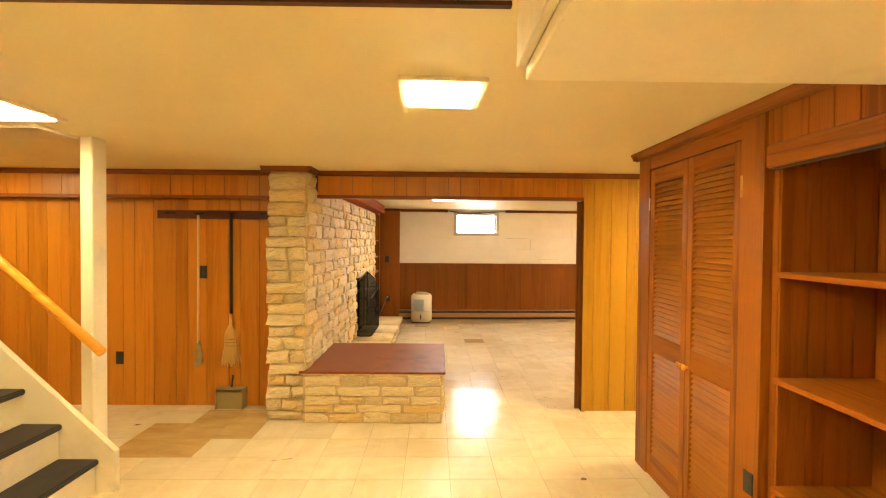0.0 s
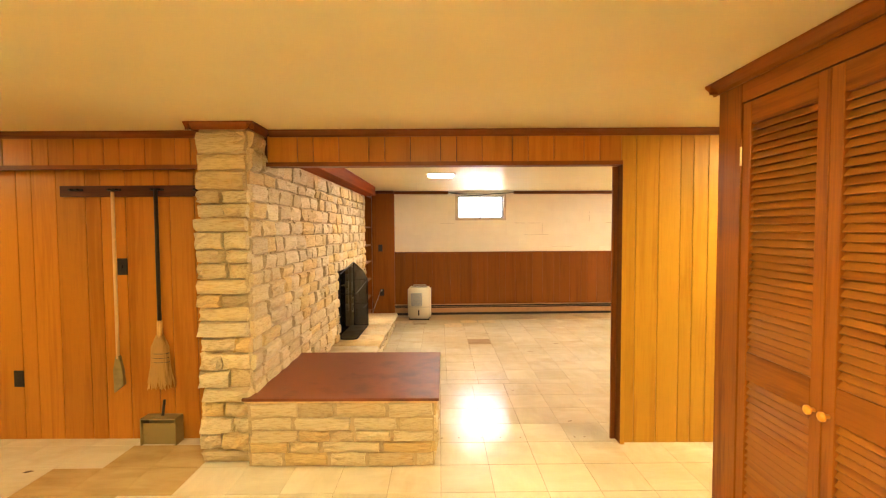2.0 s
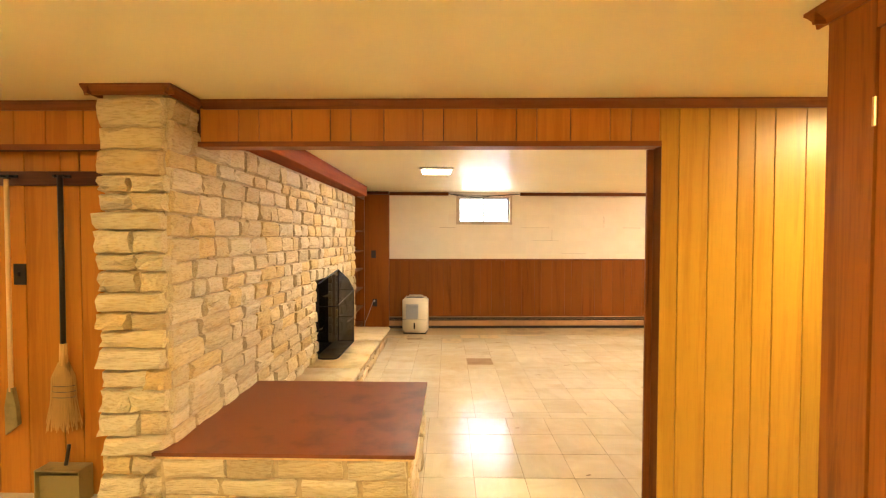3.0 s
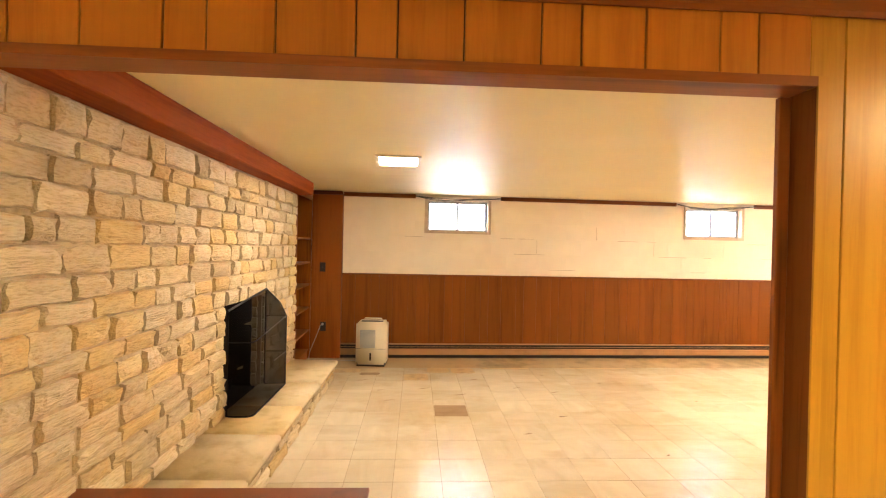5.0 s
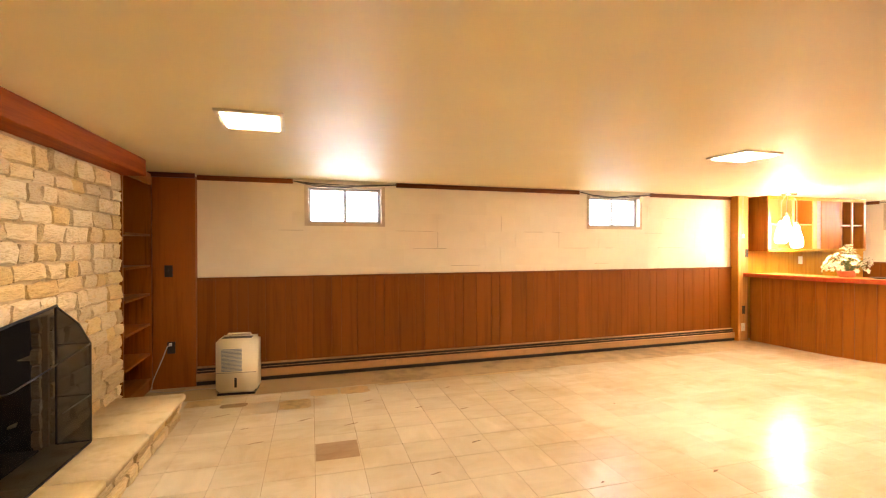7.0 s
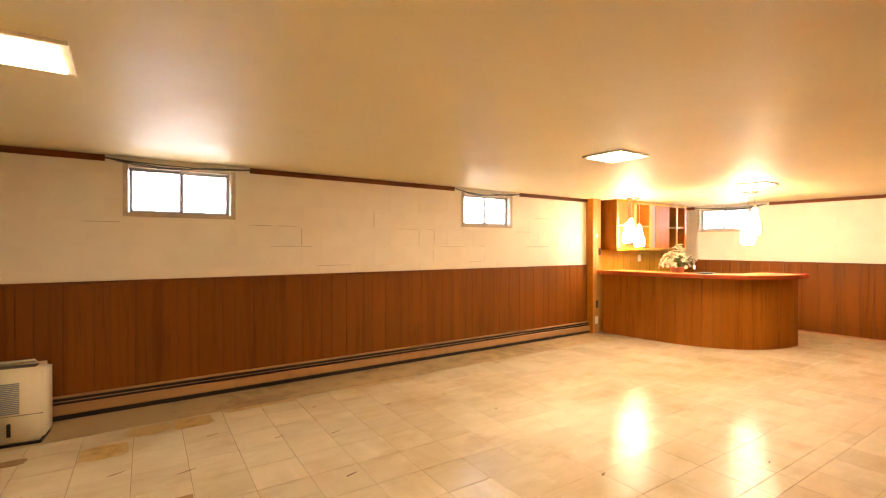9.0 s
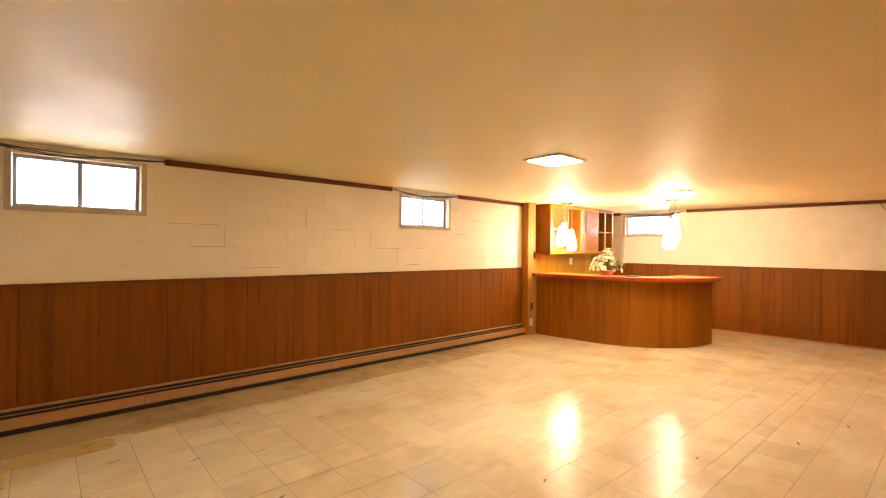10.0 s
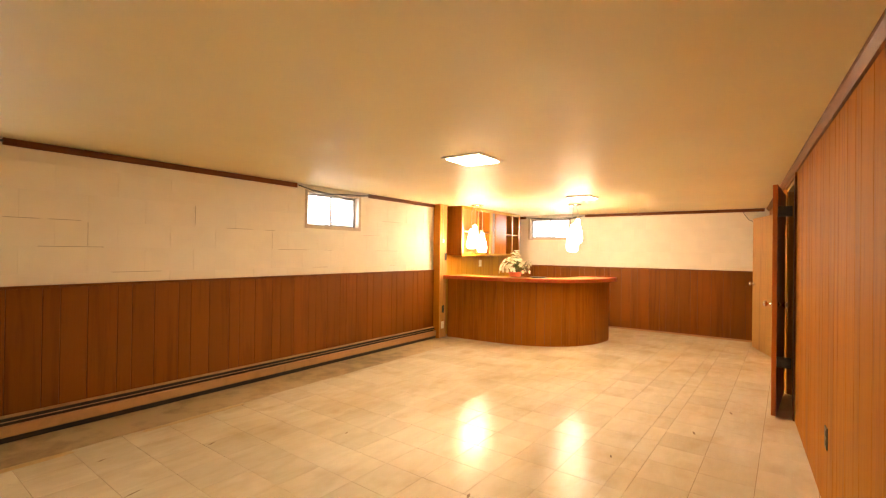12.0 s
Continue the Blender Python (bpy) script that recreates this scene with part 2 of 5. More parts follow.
def stone_material():
    m, nt, b = material("limestone")
    co = coords(nt, (1, 1, 1), 23.0)
    n1 = node(nt, "TexNoise", {"Vector": node(nt, "Mapping", {"Vector": co, "Scale": (1.0, 1.0, 2.6)}).outputs[0], "Scale": 6.0, "Detail": 5.0, "Roughness": 0.52})
    n2 = node(nt, "TexNoise", {"Vector": co, "Scale": 14.0, "Detail": 5.0, "Roughness": 0.65})
    n3 = node(nt, "TexNoise", {"Vector": co, "Scale": 3.0, "Detail": 3.0})
    info = node(nt, "ObjectInfo")
    base = ramp(nt, info.outputs["Random"], ((0.0, (0.49, 0.38, 0.21)), (0.2, (0.60, 0.48, 0.28)), (0.4, (0.69, 0.57, 0.35)),
                                            (0.6, (0.61, 0.50, 0.31)), (0.78, (0.68, 0.51, 0.23)), (0.90, (0.60, 0.42, 0.17)), (1.0, (0.57, 0.46, 0.28))))
    spot = ramp(nt, n1.outputs[0], ((0.30, (0.80, 0.74, 0.62)), (0.50, (1, 1, 1)), (0.75, (1.08, 1.07, 1.04))))
    col = mixc(nt, 1.0, base, spot, "MULTIPLY")
    rust = ramp(nt, n3.outputs[0], ((0.55, (1, 1, 1)), (0.75, (0.98, 0.86, 0.64))))
    col = mixc(nt, 0.7, col, rust, "MULTIPLY")
    nt.links.new(col, b.inputs["Base Color"])
    b.inputs["Roughness"].default_value = 0.75
    n2s = node(nt, "Math", {0: n2.outputs[0], 1: 0.09}, operation="MULTIPLY")
    h = node(nt, "Math", {0: n1.outputs[0], 1: n2s.outputs[0]}, operation="ADD")
    bump(nt, b, h.outputs[0], 0.48, 0.02)
    return m


def screen_mesh_material():
    """Fine woven black wire: see-through between the wires."""
    m, nt, b = material("woven_wire")
    b.inputs["Base Color"].default_value = (0.006, 0.005, 0.005, 1)
    b.inputs["Roughness"].default_value = 0.9
    b.inputs["Specular IOR Level"].default_value = 0.05
    b.inputs["Alpha"].default_value = 0.68
    return m


def glass_material():
    m, nt, b = material("window_glass")
    b.inputs["Base Color"].default_value = (1, 1, 1, 1)
    b.inputs["Roughness"].default_value = 0.02
    b.inputs["Transmission Weight"].default_value = 1.0
    b.inputs["IOR"].default_value = 1.05
    return m


CEILING, BLOCK, STONE, WIRE, GLASS = ceiling_material(), block_material(), stone_material(), screen_mesh_material(), glass_material()
TILE_X = tile_material("vinyl_tile", (0.75, 0.68, 0.53), (0.67, 0.595, 0.44), "x")
TILE_Y = tile_material("vinyl_tile_turned", (0.75, 0.68, 0.53), (0.67, 0.595, 0.44), "y")
TILE_FAR = tile_material("vinyl_tile_far", (0.75, 0.68, 0.53), (0.67, 0.595, 0.44), "x", True)
TILE_BROWN = tile_material("brown_tile", (0.50, 0.38, 0.26), (0.42, 0.305, 0.195), "x")
TILE_TAN = tile_material("stained_tile", (0.57, 0.43, 0.21), (0.46, 0.32, 0.14), "x")
UNDERLAY = plain("dark_underlay", (0.20, 0.12, 0.05), 0.8)
SLABFLOOR = plain("bare_slab", (0.32, 0.215, 0.095), 0.45, noise_amount=0.3, noise_scale=6.0)
MORTAR = plain("mortar", (0.45, 0.34, 0.19), 0.9, noise_amount=0.25, noise_scale=30.0)
# Opaque grey: the reflections in the door glass are put into its colour.
DOORGLASS = plain("door_glass_with_reflections", (0.30, 0.29, 0.29), 0.12, 0.0, noise_amount=0.05, bumpy=0, coat=0.5)

# ---- building helpers ----
origin = {}


def thing(name, base, label, category, frame_of=ROOM, group="", kind=""):
    ob = new(name)
    ob.empty_display_size = 0.1
    ob.matrix_world = frame_of @ Matrix.Translation(base)
    origin[ob] = Vector(base)
    return tagged(ob, label, category, group, kind)


def mesh_of(name, bm, mat, smooth=False):
    me = bpy.data.meshes.new(name)
    for f in bm.faces:
        f.smooth = smooth
    bm.to_mesh(me)
    bm.free()
    me.materials.append(mat)
    return me


def part(name, bm, mat, parent, label="", smooth=False, kind=""):
    """One mesh under parent; bm is drawn in the coordinates of the room part it stands in."""
    o = origin[parent]
    bm.transform(Matrix.Translation(-o))
    ob = new(name, mesh_of(name, bm, mat, smooth))
    ob.parent = parent
    origin[ob] = o
    return tagged(ob, label, kind=kind)


def solid(name, bm, mat, label, category, base=(0, 0, 0), frame_of=ROOM, smooth=False, kind="", group=""):
    """A thing or piece of the setting of one mesh, to which parts may be added."""
    bm.transform(Matrix.Translation(-Vector(base)))
    ob = new(name, mesh_of(name, bm, mat, smooth))
    ob.matrix_world = frame_of @ Matrix.Translation(base)
    origin[ob] = Vector(base)
    return tagged(ob, label, category, group, kind)


def box(x0, x1, y0, y1, z0, z1, bevel=0.0, bm=None, segments=1):
    b = bmesh.new()
    bmesh.ops.create_cube(b, size=1.0)
    bmesh.ops.transform(b, matrix=Matrix.Translation(((x0 + x1) / 2, (y0 + y1) / 2, (z0 + z1) / 2)) @ Matrix.Diagonal((abs(x1 - x0), abs(y1 - y0), abs(z1 - z0), 1)), verts=b.verts)
    if bevel:
        bmesh.ops.bevel(b, geom=list(b.edges), offset=bevel, segments=segments, affect="EDGES")
    return b if bm is None else join(bm, b)


def join(bm, other):
    me = bpy.data.meshes.new("tmp")
    other.to_mesh(me)
    other.free()
    bm.from_mesh(me)
    bpy.data.meshes.remove(me)
    return bm


def tube(points, r, sides=8, bm=None):
    """A rod or cable along points."""
    b = bmesh.new()
    pts = [Vector(p) for p in points]
    rings = []
    side = None
    for i, p in enumerate(pts):
        d = (pts[min(i + 1, len(pts) - 1)] - pts[max(i - 1, 0)]).normalized()
        if side is None:
            side = d.orthogonal().normalized()
        side = (side - d * side.dot(d)).normalized()
        up = d.cross(side)
        rr = r[i] if isinstance(r, (list, tuple)) else r
        rings.append([b.verts.new(p + rr * (math.cos(a) * side + math.sin(a) * up)) for a in [2 * math.pi * k / sides for k in range(sides)]])
    for a, c in zip(rings, rings[1:]):
        for k in range(sides):
            b.faces.new((a[k], a[(k + 1) % sides], c[(k + 1) % sides], c[k]))
    b.faces.new(rings[0][::-1])
    b.faces.new(rings[-1])
    return b if bm is None else join(bm, b)


def extrude_outline(outline, z0, z1, bevel=0.0):
    """A flat shape of (x, y) corners, counter-clockwise, pulled up from z0 to z1."""
    b = bmesh.new()
    low = [b.verts.new((x, y, z0)) for x, y in outline]
    top = [b.verts.new((x, y, z1)) for x, y in outline]
    n = len(outline)
    b.faces.new(low[::-1])
    b.faces.new(top)
    for i in range(n):
        b.faces.new((low[i], low[(i + 1) % n], top[(i + 1) % n], top[i]))
    return b


def profile(outline, axis, a0, a1):
    """A moulding: an outline of (out, z) pulled along x or y from a0 to a1. Out is measured across the run."""
    b = bmesh.new()
    def at(o, z, a):
        return (a, o, z) if axis == "x" else (o, a, z)
    e0 = [b.verts.new(at(o, z, a0)) for o, z in outline]
    e1 = [b.verts.new(at(o, z, a1)) for o, z in outline]
    n = len(outline)
    b.faces.new(e0)
    b.faces.new(e1[::-1])
    for i in range(n):
        b.faces.new((e0[(i + 1) % n], e0[i], e1[i], e1[(i + 1) % n]))
    bmesh.ops.recalc_face_normals(b, faces=b.faces)
    return b


def lathe(rings, sides=24, centre=(0, 0, 0)):
    b = bmesh.new()
    cx, cy, cz = centre
    loops = [[b.verts.new((cx + r * math.cos(2 * math.pi * k / sides), cy + r * math.sin(2 * math.pi * k / sides), cz + z)) for k in range(sides)] for r, z in rings]
    for a, c in zip(loops, loops[1:]):
        for k in range(sides):
            b.faces.new((a[k], a[(k + 1) % sides], c[(k + 1) % sides], c[k]))
    b.faces.new(loops[0][::-1])
    b.faces.new(loops[-1])
    bmesh.ops.recalc_face_normals(b, faces=b.faces)
    return b


plank_meshes = {}


def plank_piece(parent, name, axis, a, w, z0, z1, face, out, mat, thick=0.009):
    """One board, chamfered at its long edges, standing proud of a wall. face: where the front lies; out: which way it looks."""
    w = round(w, 3)
    key = (axis, w, round(z1 - z0, 3), out, mat.name, thick)
    if key not in plank_meshes:
        c = 0.0022
        b = bmesh.new()
        pts = [(0, 0), (w, 0), (w, thick - c), (w - c, thick), (c, thick), (0, thick - c)]
        lo, hi = [], []
        for u, d in pts:
            p = (u, -out * (thick - d)) if axis == "x" else (-out * (thick - d), u)
            lo.append(b.verts.new((*p, 0)))
            hi.append(b.verts.new((*p, z1 - z0)))
        n = len(pts)
        b.faces.new(lo)
        b.faces.new(hi[::-1])
        for i in range(n):
            b.faces.new((lo[i], lo[(i + 1) % n], hi[(i + 1) % n], hi[i]))
        bmesh.ops.recalc_face_normals(b, faces=b.faces)
        plank_meshes[key] = mesh_of(name, b, mat)
    ob = new(name, plank_meshes[key])
    ob.parent = parent
    ob.matrix_local = Matrix.Translation(Vector((a, face, z0) if axis == "x" else (face, a, z0)) - origin[parent])
    return ob


WIDTHS = (0.105, 0.15, 0.20, 0.085, 0.13, 0.17, 0.095, 0.12)


def planks(parent, axis, a0, a1, z0, z1, face, out, mat, seed=0, name="plank", thick=0.009, gap=0.0018, widths=WIDTHS):
    a, i = a0, seed
    while a < a1 - 0.02:
        w = widths[(i * 5 + i // 3) % len(widths)]
        if a + w > a1 - 0.05:
            w = a1 - a
        plank_piece(parent, name, axis, a + gap / 2, w - gap, z0, z1, face, out, mat, thick)
        a, i = a + w, i + 1


stone_variants = []


def make_stone_variants():
    """Split-faced stones one metre wide and high, to be sized one by one; the broken face looks along -y."""
    for k in range(22):
        b = bmesh.new()
        us, vs = (0.0, 0.03, 0.24, 0.52, 0.78, 0.97, 1.0), (0.0, 0.09, 0.36, 0.66, 0.91, 1.0)
        nx, nz = len(us) - 1, len(vs) - 1
        rnd = random.Random(100 + k)
        lean, tilt = rnd.uniform(-0.20, 0.20), rnd.uniform(-0.28, 0.20)
        cut = [rnd.uniform(0.0, 0.05) for q in range(nz + 1)] + [rnd.uniform(0.0, 0.05) for q in range(nz + 1)]
        top = [rnd.uniform(-0.03, 0.07) for q in range(nx + 1)]
        low = [rnd.uniform(-0.03, 0.07) for q in range(nx + 1)]
        grid = []
        for j in range(nz + 1):
            row = []
            for i in range(nx + 1):
                u, v = us[i], vs[j]
                rim = min(min(i, nx - i) * 1.0, min(j, nz - j) * 1.0)
                depth = -(0.34 if rim == 0 else 0.84 if rim == 1 else 1.0) + 1.3 * lean * (u - 0.5) + 1.5 * tilt * (v - 0.5) + rnd.uniform(-0.15, 0.15) * (0.5 if rim == 0 else 1.0)
                v2 = v + (low[i] * (1 - v) - top[i] * v) + rnd.uniform(-0.02, 0.02)
                u2 = u + (cut[j] * (1 - u) - cut[nz + 1 + j] * u) * 0.8 + (rnd.uniform(-0.02, 0.02) if 1 < i < nx - 1 else 0)
                if i in (0, nx):
                    v2 = 0.5 + (v2 - 0.5) * 0.90
                    u2 += (0.02 if i == 0 else -0.02) * abs(v - 0.5) * 2
                row.append(b.verts.new((u2 - 0.5, depth, v2 - 0.5)))
            grid.append(row)
        for j in range(nz):
            for i in range(nx):
                b.faces.new((grid[j][i], grid[j][i + 1], grid[j + 1][i + 1], grid[j + 1][i]))
        ring = grid[0][:] + [grid[j][nx] for j in range(1, nz + 1)] + grid[nz][-2::-1] + [grid[j][0] for j in range(nz - 1, 0, -1)]
        back = [b.verts.new((v.co.x, 0.4, v.co.z)) for v in ring]
        n = len(ring)
        for i in range(n):
            b.faces.new((ring[(i + 1) % n], ring[i], back[i], back[(i + 1) % n]))
        bmesh.ops.recalc_face_normals(b, faces=b.faces)
        stone_variants.append(mesh_of("stone", b, STONE))


make_stone_variants()
stone_rng = random.Random(7)


def stone_piece(parent, centre, w, h, d, turn, name="stone"):
    ob = new(name, stone_rng.choice(stone_variants))
    ob.parent = parent
    flip = stone_rng.choice((1, -1))
    ob.matrix_local = Matrix.Translation(Vector(centre) - origin[parent]) @ Matrix.Rotation(turn, 4, "Z") @ Matrix.Rotation(0 if flip > 0 else math.pi, 4, "Y") @ Matrix.Rotation(radians(stone_rng.uniform(-1.6, 1.6)), 4, "Y") @ Matrix.Diagonal((w + stone_rng.uniform(-0.008, 0.003), d * stone_rng.uniform(0.8, 1.45), h * stone_rng.uniform(0.96, 1.10), 1))
    return ob


def courses(z0, z1, mean, seed):
    rnd = random.Random(seed)
    out, z = [], z0
    while z < z1 - 0.03:
        h = mean * rnd.uniform(0.80, 1.20)
        if z + h > z1 - 0.04:
            h = z1 - z
        out.append((z, h))
        z += h
    return out


def lay(a0, a1, lo, hi, seed):
    rnd = random.Random(seed)
    out, a = [], a0
    while a < a1 - 0.03:
        w = rnd.uniform(lo, hi)
        if a + w > a1 - lo * 0.7:
            w = a1 - a
        out.append((a, w))
        a += w
    return out


def crown(axis, a0, a1, face, out, name="trim", frame_of=FRONT, mat=None, drop=0.045, reach=0.035):
    o = out
    outline = [(face, CEIL - drop), (face + o * 0.008, CEIL - drop), (face + o * 0.012, CEIL - drop * 0.7), (face + o * (reach - 0.006), CEIL - drop * 0.3), (face + o * reach, CEIL - drop * 0.2), (face + o * reach, CEIL - 0.001), (face, CEIL - 0.001)]
    mat = mat or OAK_H[axis]
    b = profile(outline, axis, a0, a1)
    base = ((a0 + a1) / 2, face, CEIL - drop) if axis == "x" else (face, (a0 + a1) / 2, CEIL - drop)
    return solid(name, b, mat, "stained wooden crown trim under the ceiling", "trim", base, frame_of, kind="structure")


# ---- floor slab, ceiling, outer walls ----
floor = solid("floor", box(-4.4, 11.2, -2.6, 9.6, -0.15, -0.004), SLABFLOOR, "worn vinyl tile floor over a bare concrete slab", "floor", kind="structure")
ceiling = solid("ceiling", box(-4.4, 11.2, -2.6, 9.6, CEIL, CEIL + 0.15), CEILING, "smooth warm white painted plaster ceiling", "ceiling", kind="structure")


def holed_wall(name, axis, a0, a1, f0, f1, z0, z1, holes, mat, label, frame_of=ROOM):
    """A wall of real thickness with rectangular openings (a0, a1, z0, z1)."""
    b = bmesh.new()
    def put(p0, p1, q0, q1):
        if p1 - p0 > 1e-4 and q1 - q0 > 1e-4:
            box(*((p0, p1, f0, f1) if axis == "x" else (f0, f1, p0, p1)), q0, q1, bm=b)
    at = a0
    for h0, h1, hz0, hz1 in sorted(holes):
        put(at, h0, z0, z1)
        put(h0, h1, z0, hz0)
        put(h0, h1, hz1, z1)
        at = h1
    put(at, a1, z0, z1)
    return solid(name, b, mat, label, "wall", ((a0 + a1) / 2, f0, 0) if axis == "x" else (f0, (a0 + a1) / 2, 0), frame_of, kind="structure")


WIN_A, WIN_B = (1.05, 1.86, 1.64, 2.045), (4.60, 5.41, 1.64, 2.045)
WIN_C = (7.93, 8.76, 1.66, 2.05)
WY, WX = 9.084, 9.95
wall_north = holed_wall("wall_north", "x", -0.5, 10.3, WY + 0.004, WY + 0.3, 0, CEIL, [WIN_A, WIN_B], BLOCK, "cream painted concrete block wall above brown wainscot")
wall_east = holed_wall("wall_east", "y", 4.3, WY + 0.3, WX + 0.004, WX + 0.3, 0, CEIL, [WIN_C], BLOCK, "cream painted concrete block end wall above brown wainscot")
solid("wall_west", box(-1.6, -1.45, 4.6, 9.35, 0, CEIL), CREAM, "plain painted wall behind the chimney", "wall", kind="structure")
solid("wall_back", box(-1.45, -0.46, WY + 0.02, WY + 0.3, 0, CEIL), DARK["z"], "dark wooden wall behind the bookshelf", "wall", kind="structure")
solid("wall_stair", box(-4.3, -4.15, -2.4, 4.8, 0, CEIL), PANEL, "honey wood paneled wall beyond the stairs", "wall", kind="structure")
solid("wall_behind", box(-4.15, 5.2, -2.4, -2.25, 0, CEIL), PANEL, "honey wood paneled wall behind the walk", "wall", kind="structure")
solid("wall_side", box(5.2, 5.35, -2.4, 4.45, 0, CEIL), PANEL, "honey wood paneled wall closing the side passage", "wall", kind="structure")

# nook wall between the stair hall and the big room
wall_hall = solid("wall_hall", box(-4.25, -0.86, 4.43, 4.56, 0, CEIL), GROOVE, "honey wood paneled wall behind the brooms", "wall", (-2.5, 4.43, 0), FRONT, kind="structure")
header_hall = solid("wall_hall_header", box(-4.25, -0.86, 4.345, 4.428, 1.875, CEIL), GROOVE, "boxed paneled header above the broom wall", "wall", (-2.5, 4.35, 1.9), FRONT, kind="structure")
header = solid("wall_header", box(-0.55, 1.82, 4.335, 4.40, 1.889, CEIL), GROOVE, "paneled header over the wide opening", "wall", (0.6, 4.33, 1.9), FRONT, kind="structure")
wall_right = solid("wall_opening_side", box(1.833, 5.1, 4.341, 4.37, 0, CEIL), GROOVE, "honey wood paneled wall beside the wide opening", "wall", (3.3, 4.34, 0), FRONT, kind="structure")
solid("opening_jamb", box(1.820, 1.832, 4.307, 4.402, 0, 1.876), JAMB["z"], "stained wooden jamb of the wide opening", "trim", (1.79, 4.35, 0), FRONT, kind="structure")
solid("opening_jamb", box(1.833, 1.85, 4.373, 4.401, 0, CEIL - 0.001), OAK_H["z"], "stained wooden return of the wide opening", "trim", (1.83, 4.38, 0), FRONT, kind="structure")
solid("opening_stop", box(1.784, 1.819, 4.386, 4.402, 0, 1.874, 0.002), OAK_H["z"], "narrow stained stop strip down the far edge of the jamb", "trim", (1.775, 4.39, 0), FRONT, kind="structure")
solid("opening_jamb", box(-0.53, 1.819, 4.307, 4.402, 1.877, 1.888), OAK_H["x"], "stained wooden underside board of the wide opening", "trim", (0.6, 4.35, 1.87), FRONT, kind="structure")
solid("opening_casing", box(-0.53, 1.819, 4.3005, 4.3065, 1.876, 1.902), OAK_H["x"], "narrow stained edge trim along the header", "trim", (0.6, 4.32, 1.875), FRONT, kind="structure")
solid("opening_casing", box(1.820, 1.848, 4.3005, 4.3065, 0, 1.902), PANEL, "narrow honey edge trim down the opening", "trim", (1.79, 4.32, 0), FRONT, kind="structure")
solid("header_ledge", box(-4.2, -0.87, 4.315, 4.335, 1.865, 1.893), OAK_H["x"], "dark ledge trim under the boxed header", "trim", (-2.5, 4.32, 1.87), FRONT, kind="structure")
crown("x", -4.2, -0.93, 4.334, -1)
crown("x", -0.51, 5.0, 4.326, -1)
crown("x", -0.93, -0.51, 4.08, -1)
crown("y", 4.045, 4.33, -0.545, 1)
crown("y", 4.045, 4.33, -0.895, -1)

# wall on the other side, towards the bar
south = solid("wall_south", box(0.06, 4.28, -0.035, -0.012, 0, CEIL), GROOVE, "honey wood paneled long wall of the big room", "wall", (2, -0.05, 0), SOUTH, kind="structure")
solid("wall_south_end", box(5.09, 8.3, -0.12, -0.012, 0, CEIL), LIGHTWOOD, "short light wood wall beyond the doorway", "wall", (7.6, -0.05, 0), SOUTH, kind="structure")
solid("wall_south_header", box(4.28, 5.09, -0.12, -0.002, 2.0, CEIL), PANEL, "paneled strip above the double doorway", "wall", (5.5, -0.05, 2.0), SOUTH, kind="structure")
# Darkness of the unlit doorway is put into this wall's black colour.
solid("closet_back", box(4.2, 7.1, -0.85, -0.75, 0, CEIL), BLACK, "back wall inside the doorway, blackened for its shade", "wall", (5.5, -0.8, 0), SOUTH, kind="structure")

# ---- lights ----
def ceiling_light(x, y, w, d, frame_of, glass=LAMP, top=CEIL):
    t = thing("ceiling_light", (x, y, top), "square flush ceiling light, switched on, under the plaster ceiling", "ceiling light", frame_of, "ceiling lights")
    b = bmesh.new()
    f = 0.028
    for q in ((x - w / 2, x + w / 2, y - d / 2, y - d / 2 + f), (x - w / 2, x + w / 2, y + d / 2 - f, y + d / 2), (x - w / 2, x - w / 2 + f, y - d / 2 + f, y + d / 2 - f), (x + w / 2 - f, x + w / 2, y - d / 2 + f, y + d / 2 - f)):
        box(*q, top - 0.016, top - 0.0005, bm=b)
    part("frame", b, CREAM, t)
    part("diffuser", box(x - w / 2 + f, x + w / 2 - f, y - d / 2 + f, y + d / 2 - f, top - 0.022, top - 0.002, 0.006), glass, t, "glowing white glass diffuser")
    return t


ceiling_light(0.46, 2.12, 0.335, 0.35, ROOM, LAMP_DIM)
ceiling_light(-1.60, 2.51, 0.36, 0.36, ROOM, LAMP_SOFT)
ceiling_light(0.70, 6.75, 0.35, 0.37, ROOM, LAMP_LOW)
# Unseen fill light, added to brighten the left wall of the hall.
ceiling_light(-3.3, 3.7, 0.36, 0.36, ROOM, LAMP_SOFT)
# Added in the soffit out of view, so floor bounce lifts its underside.
ceiling_light(1.5, -0.5, 0.36, 0.36, ROOM, LAMP_SOFT, 1.90)
ceiling_light(4.35, 6.69, 0.38, 0.36, ROOM)
ceiling_light(7.24, 6.77, 0.34, 0.33, ROOM)
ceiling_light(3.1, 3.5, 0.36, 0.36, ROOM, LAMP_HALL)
# Assumed light behind the start, never in view, added to brighten the hall.
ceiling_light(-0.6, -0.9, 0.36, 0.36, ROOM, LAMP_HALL)


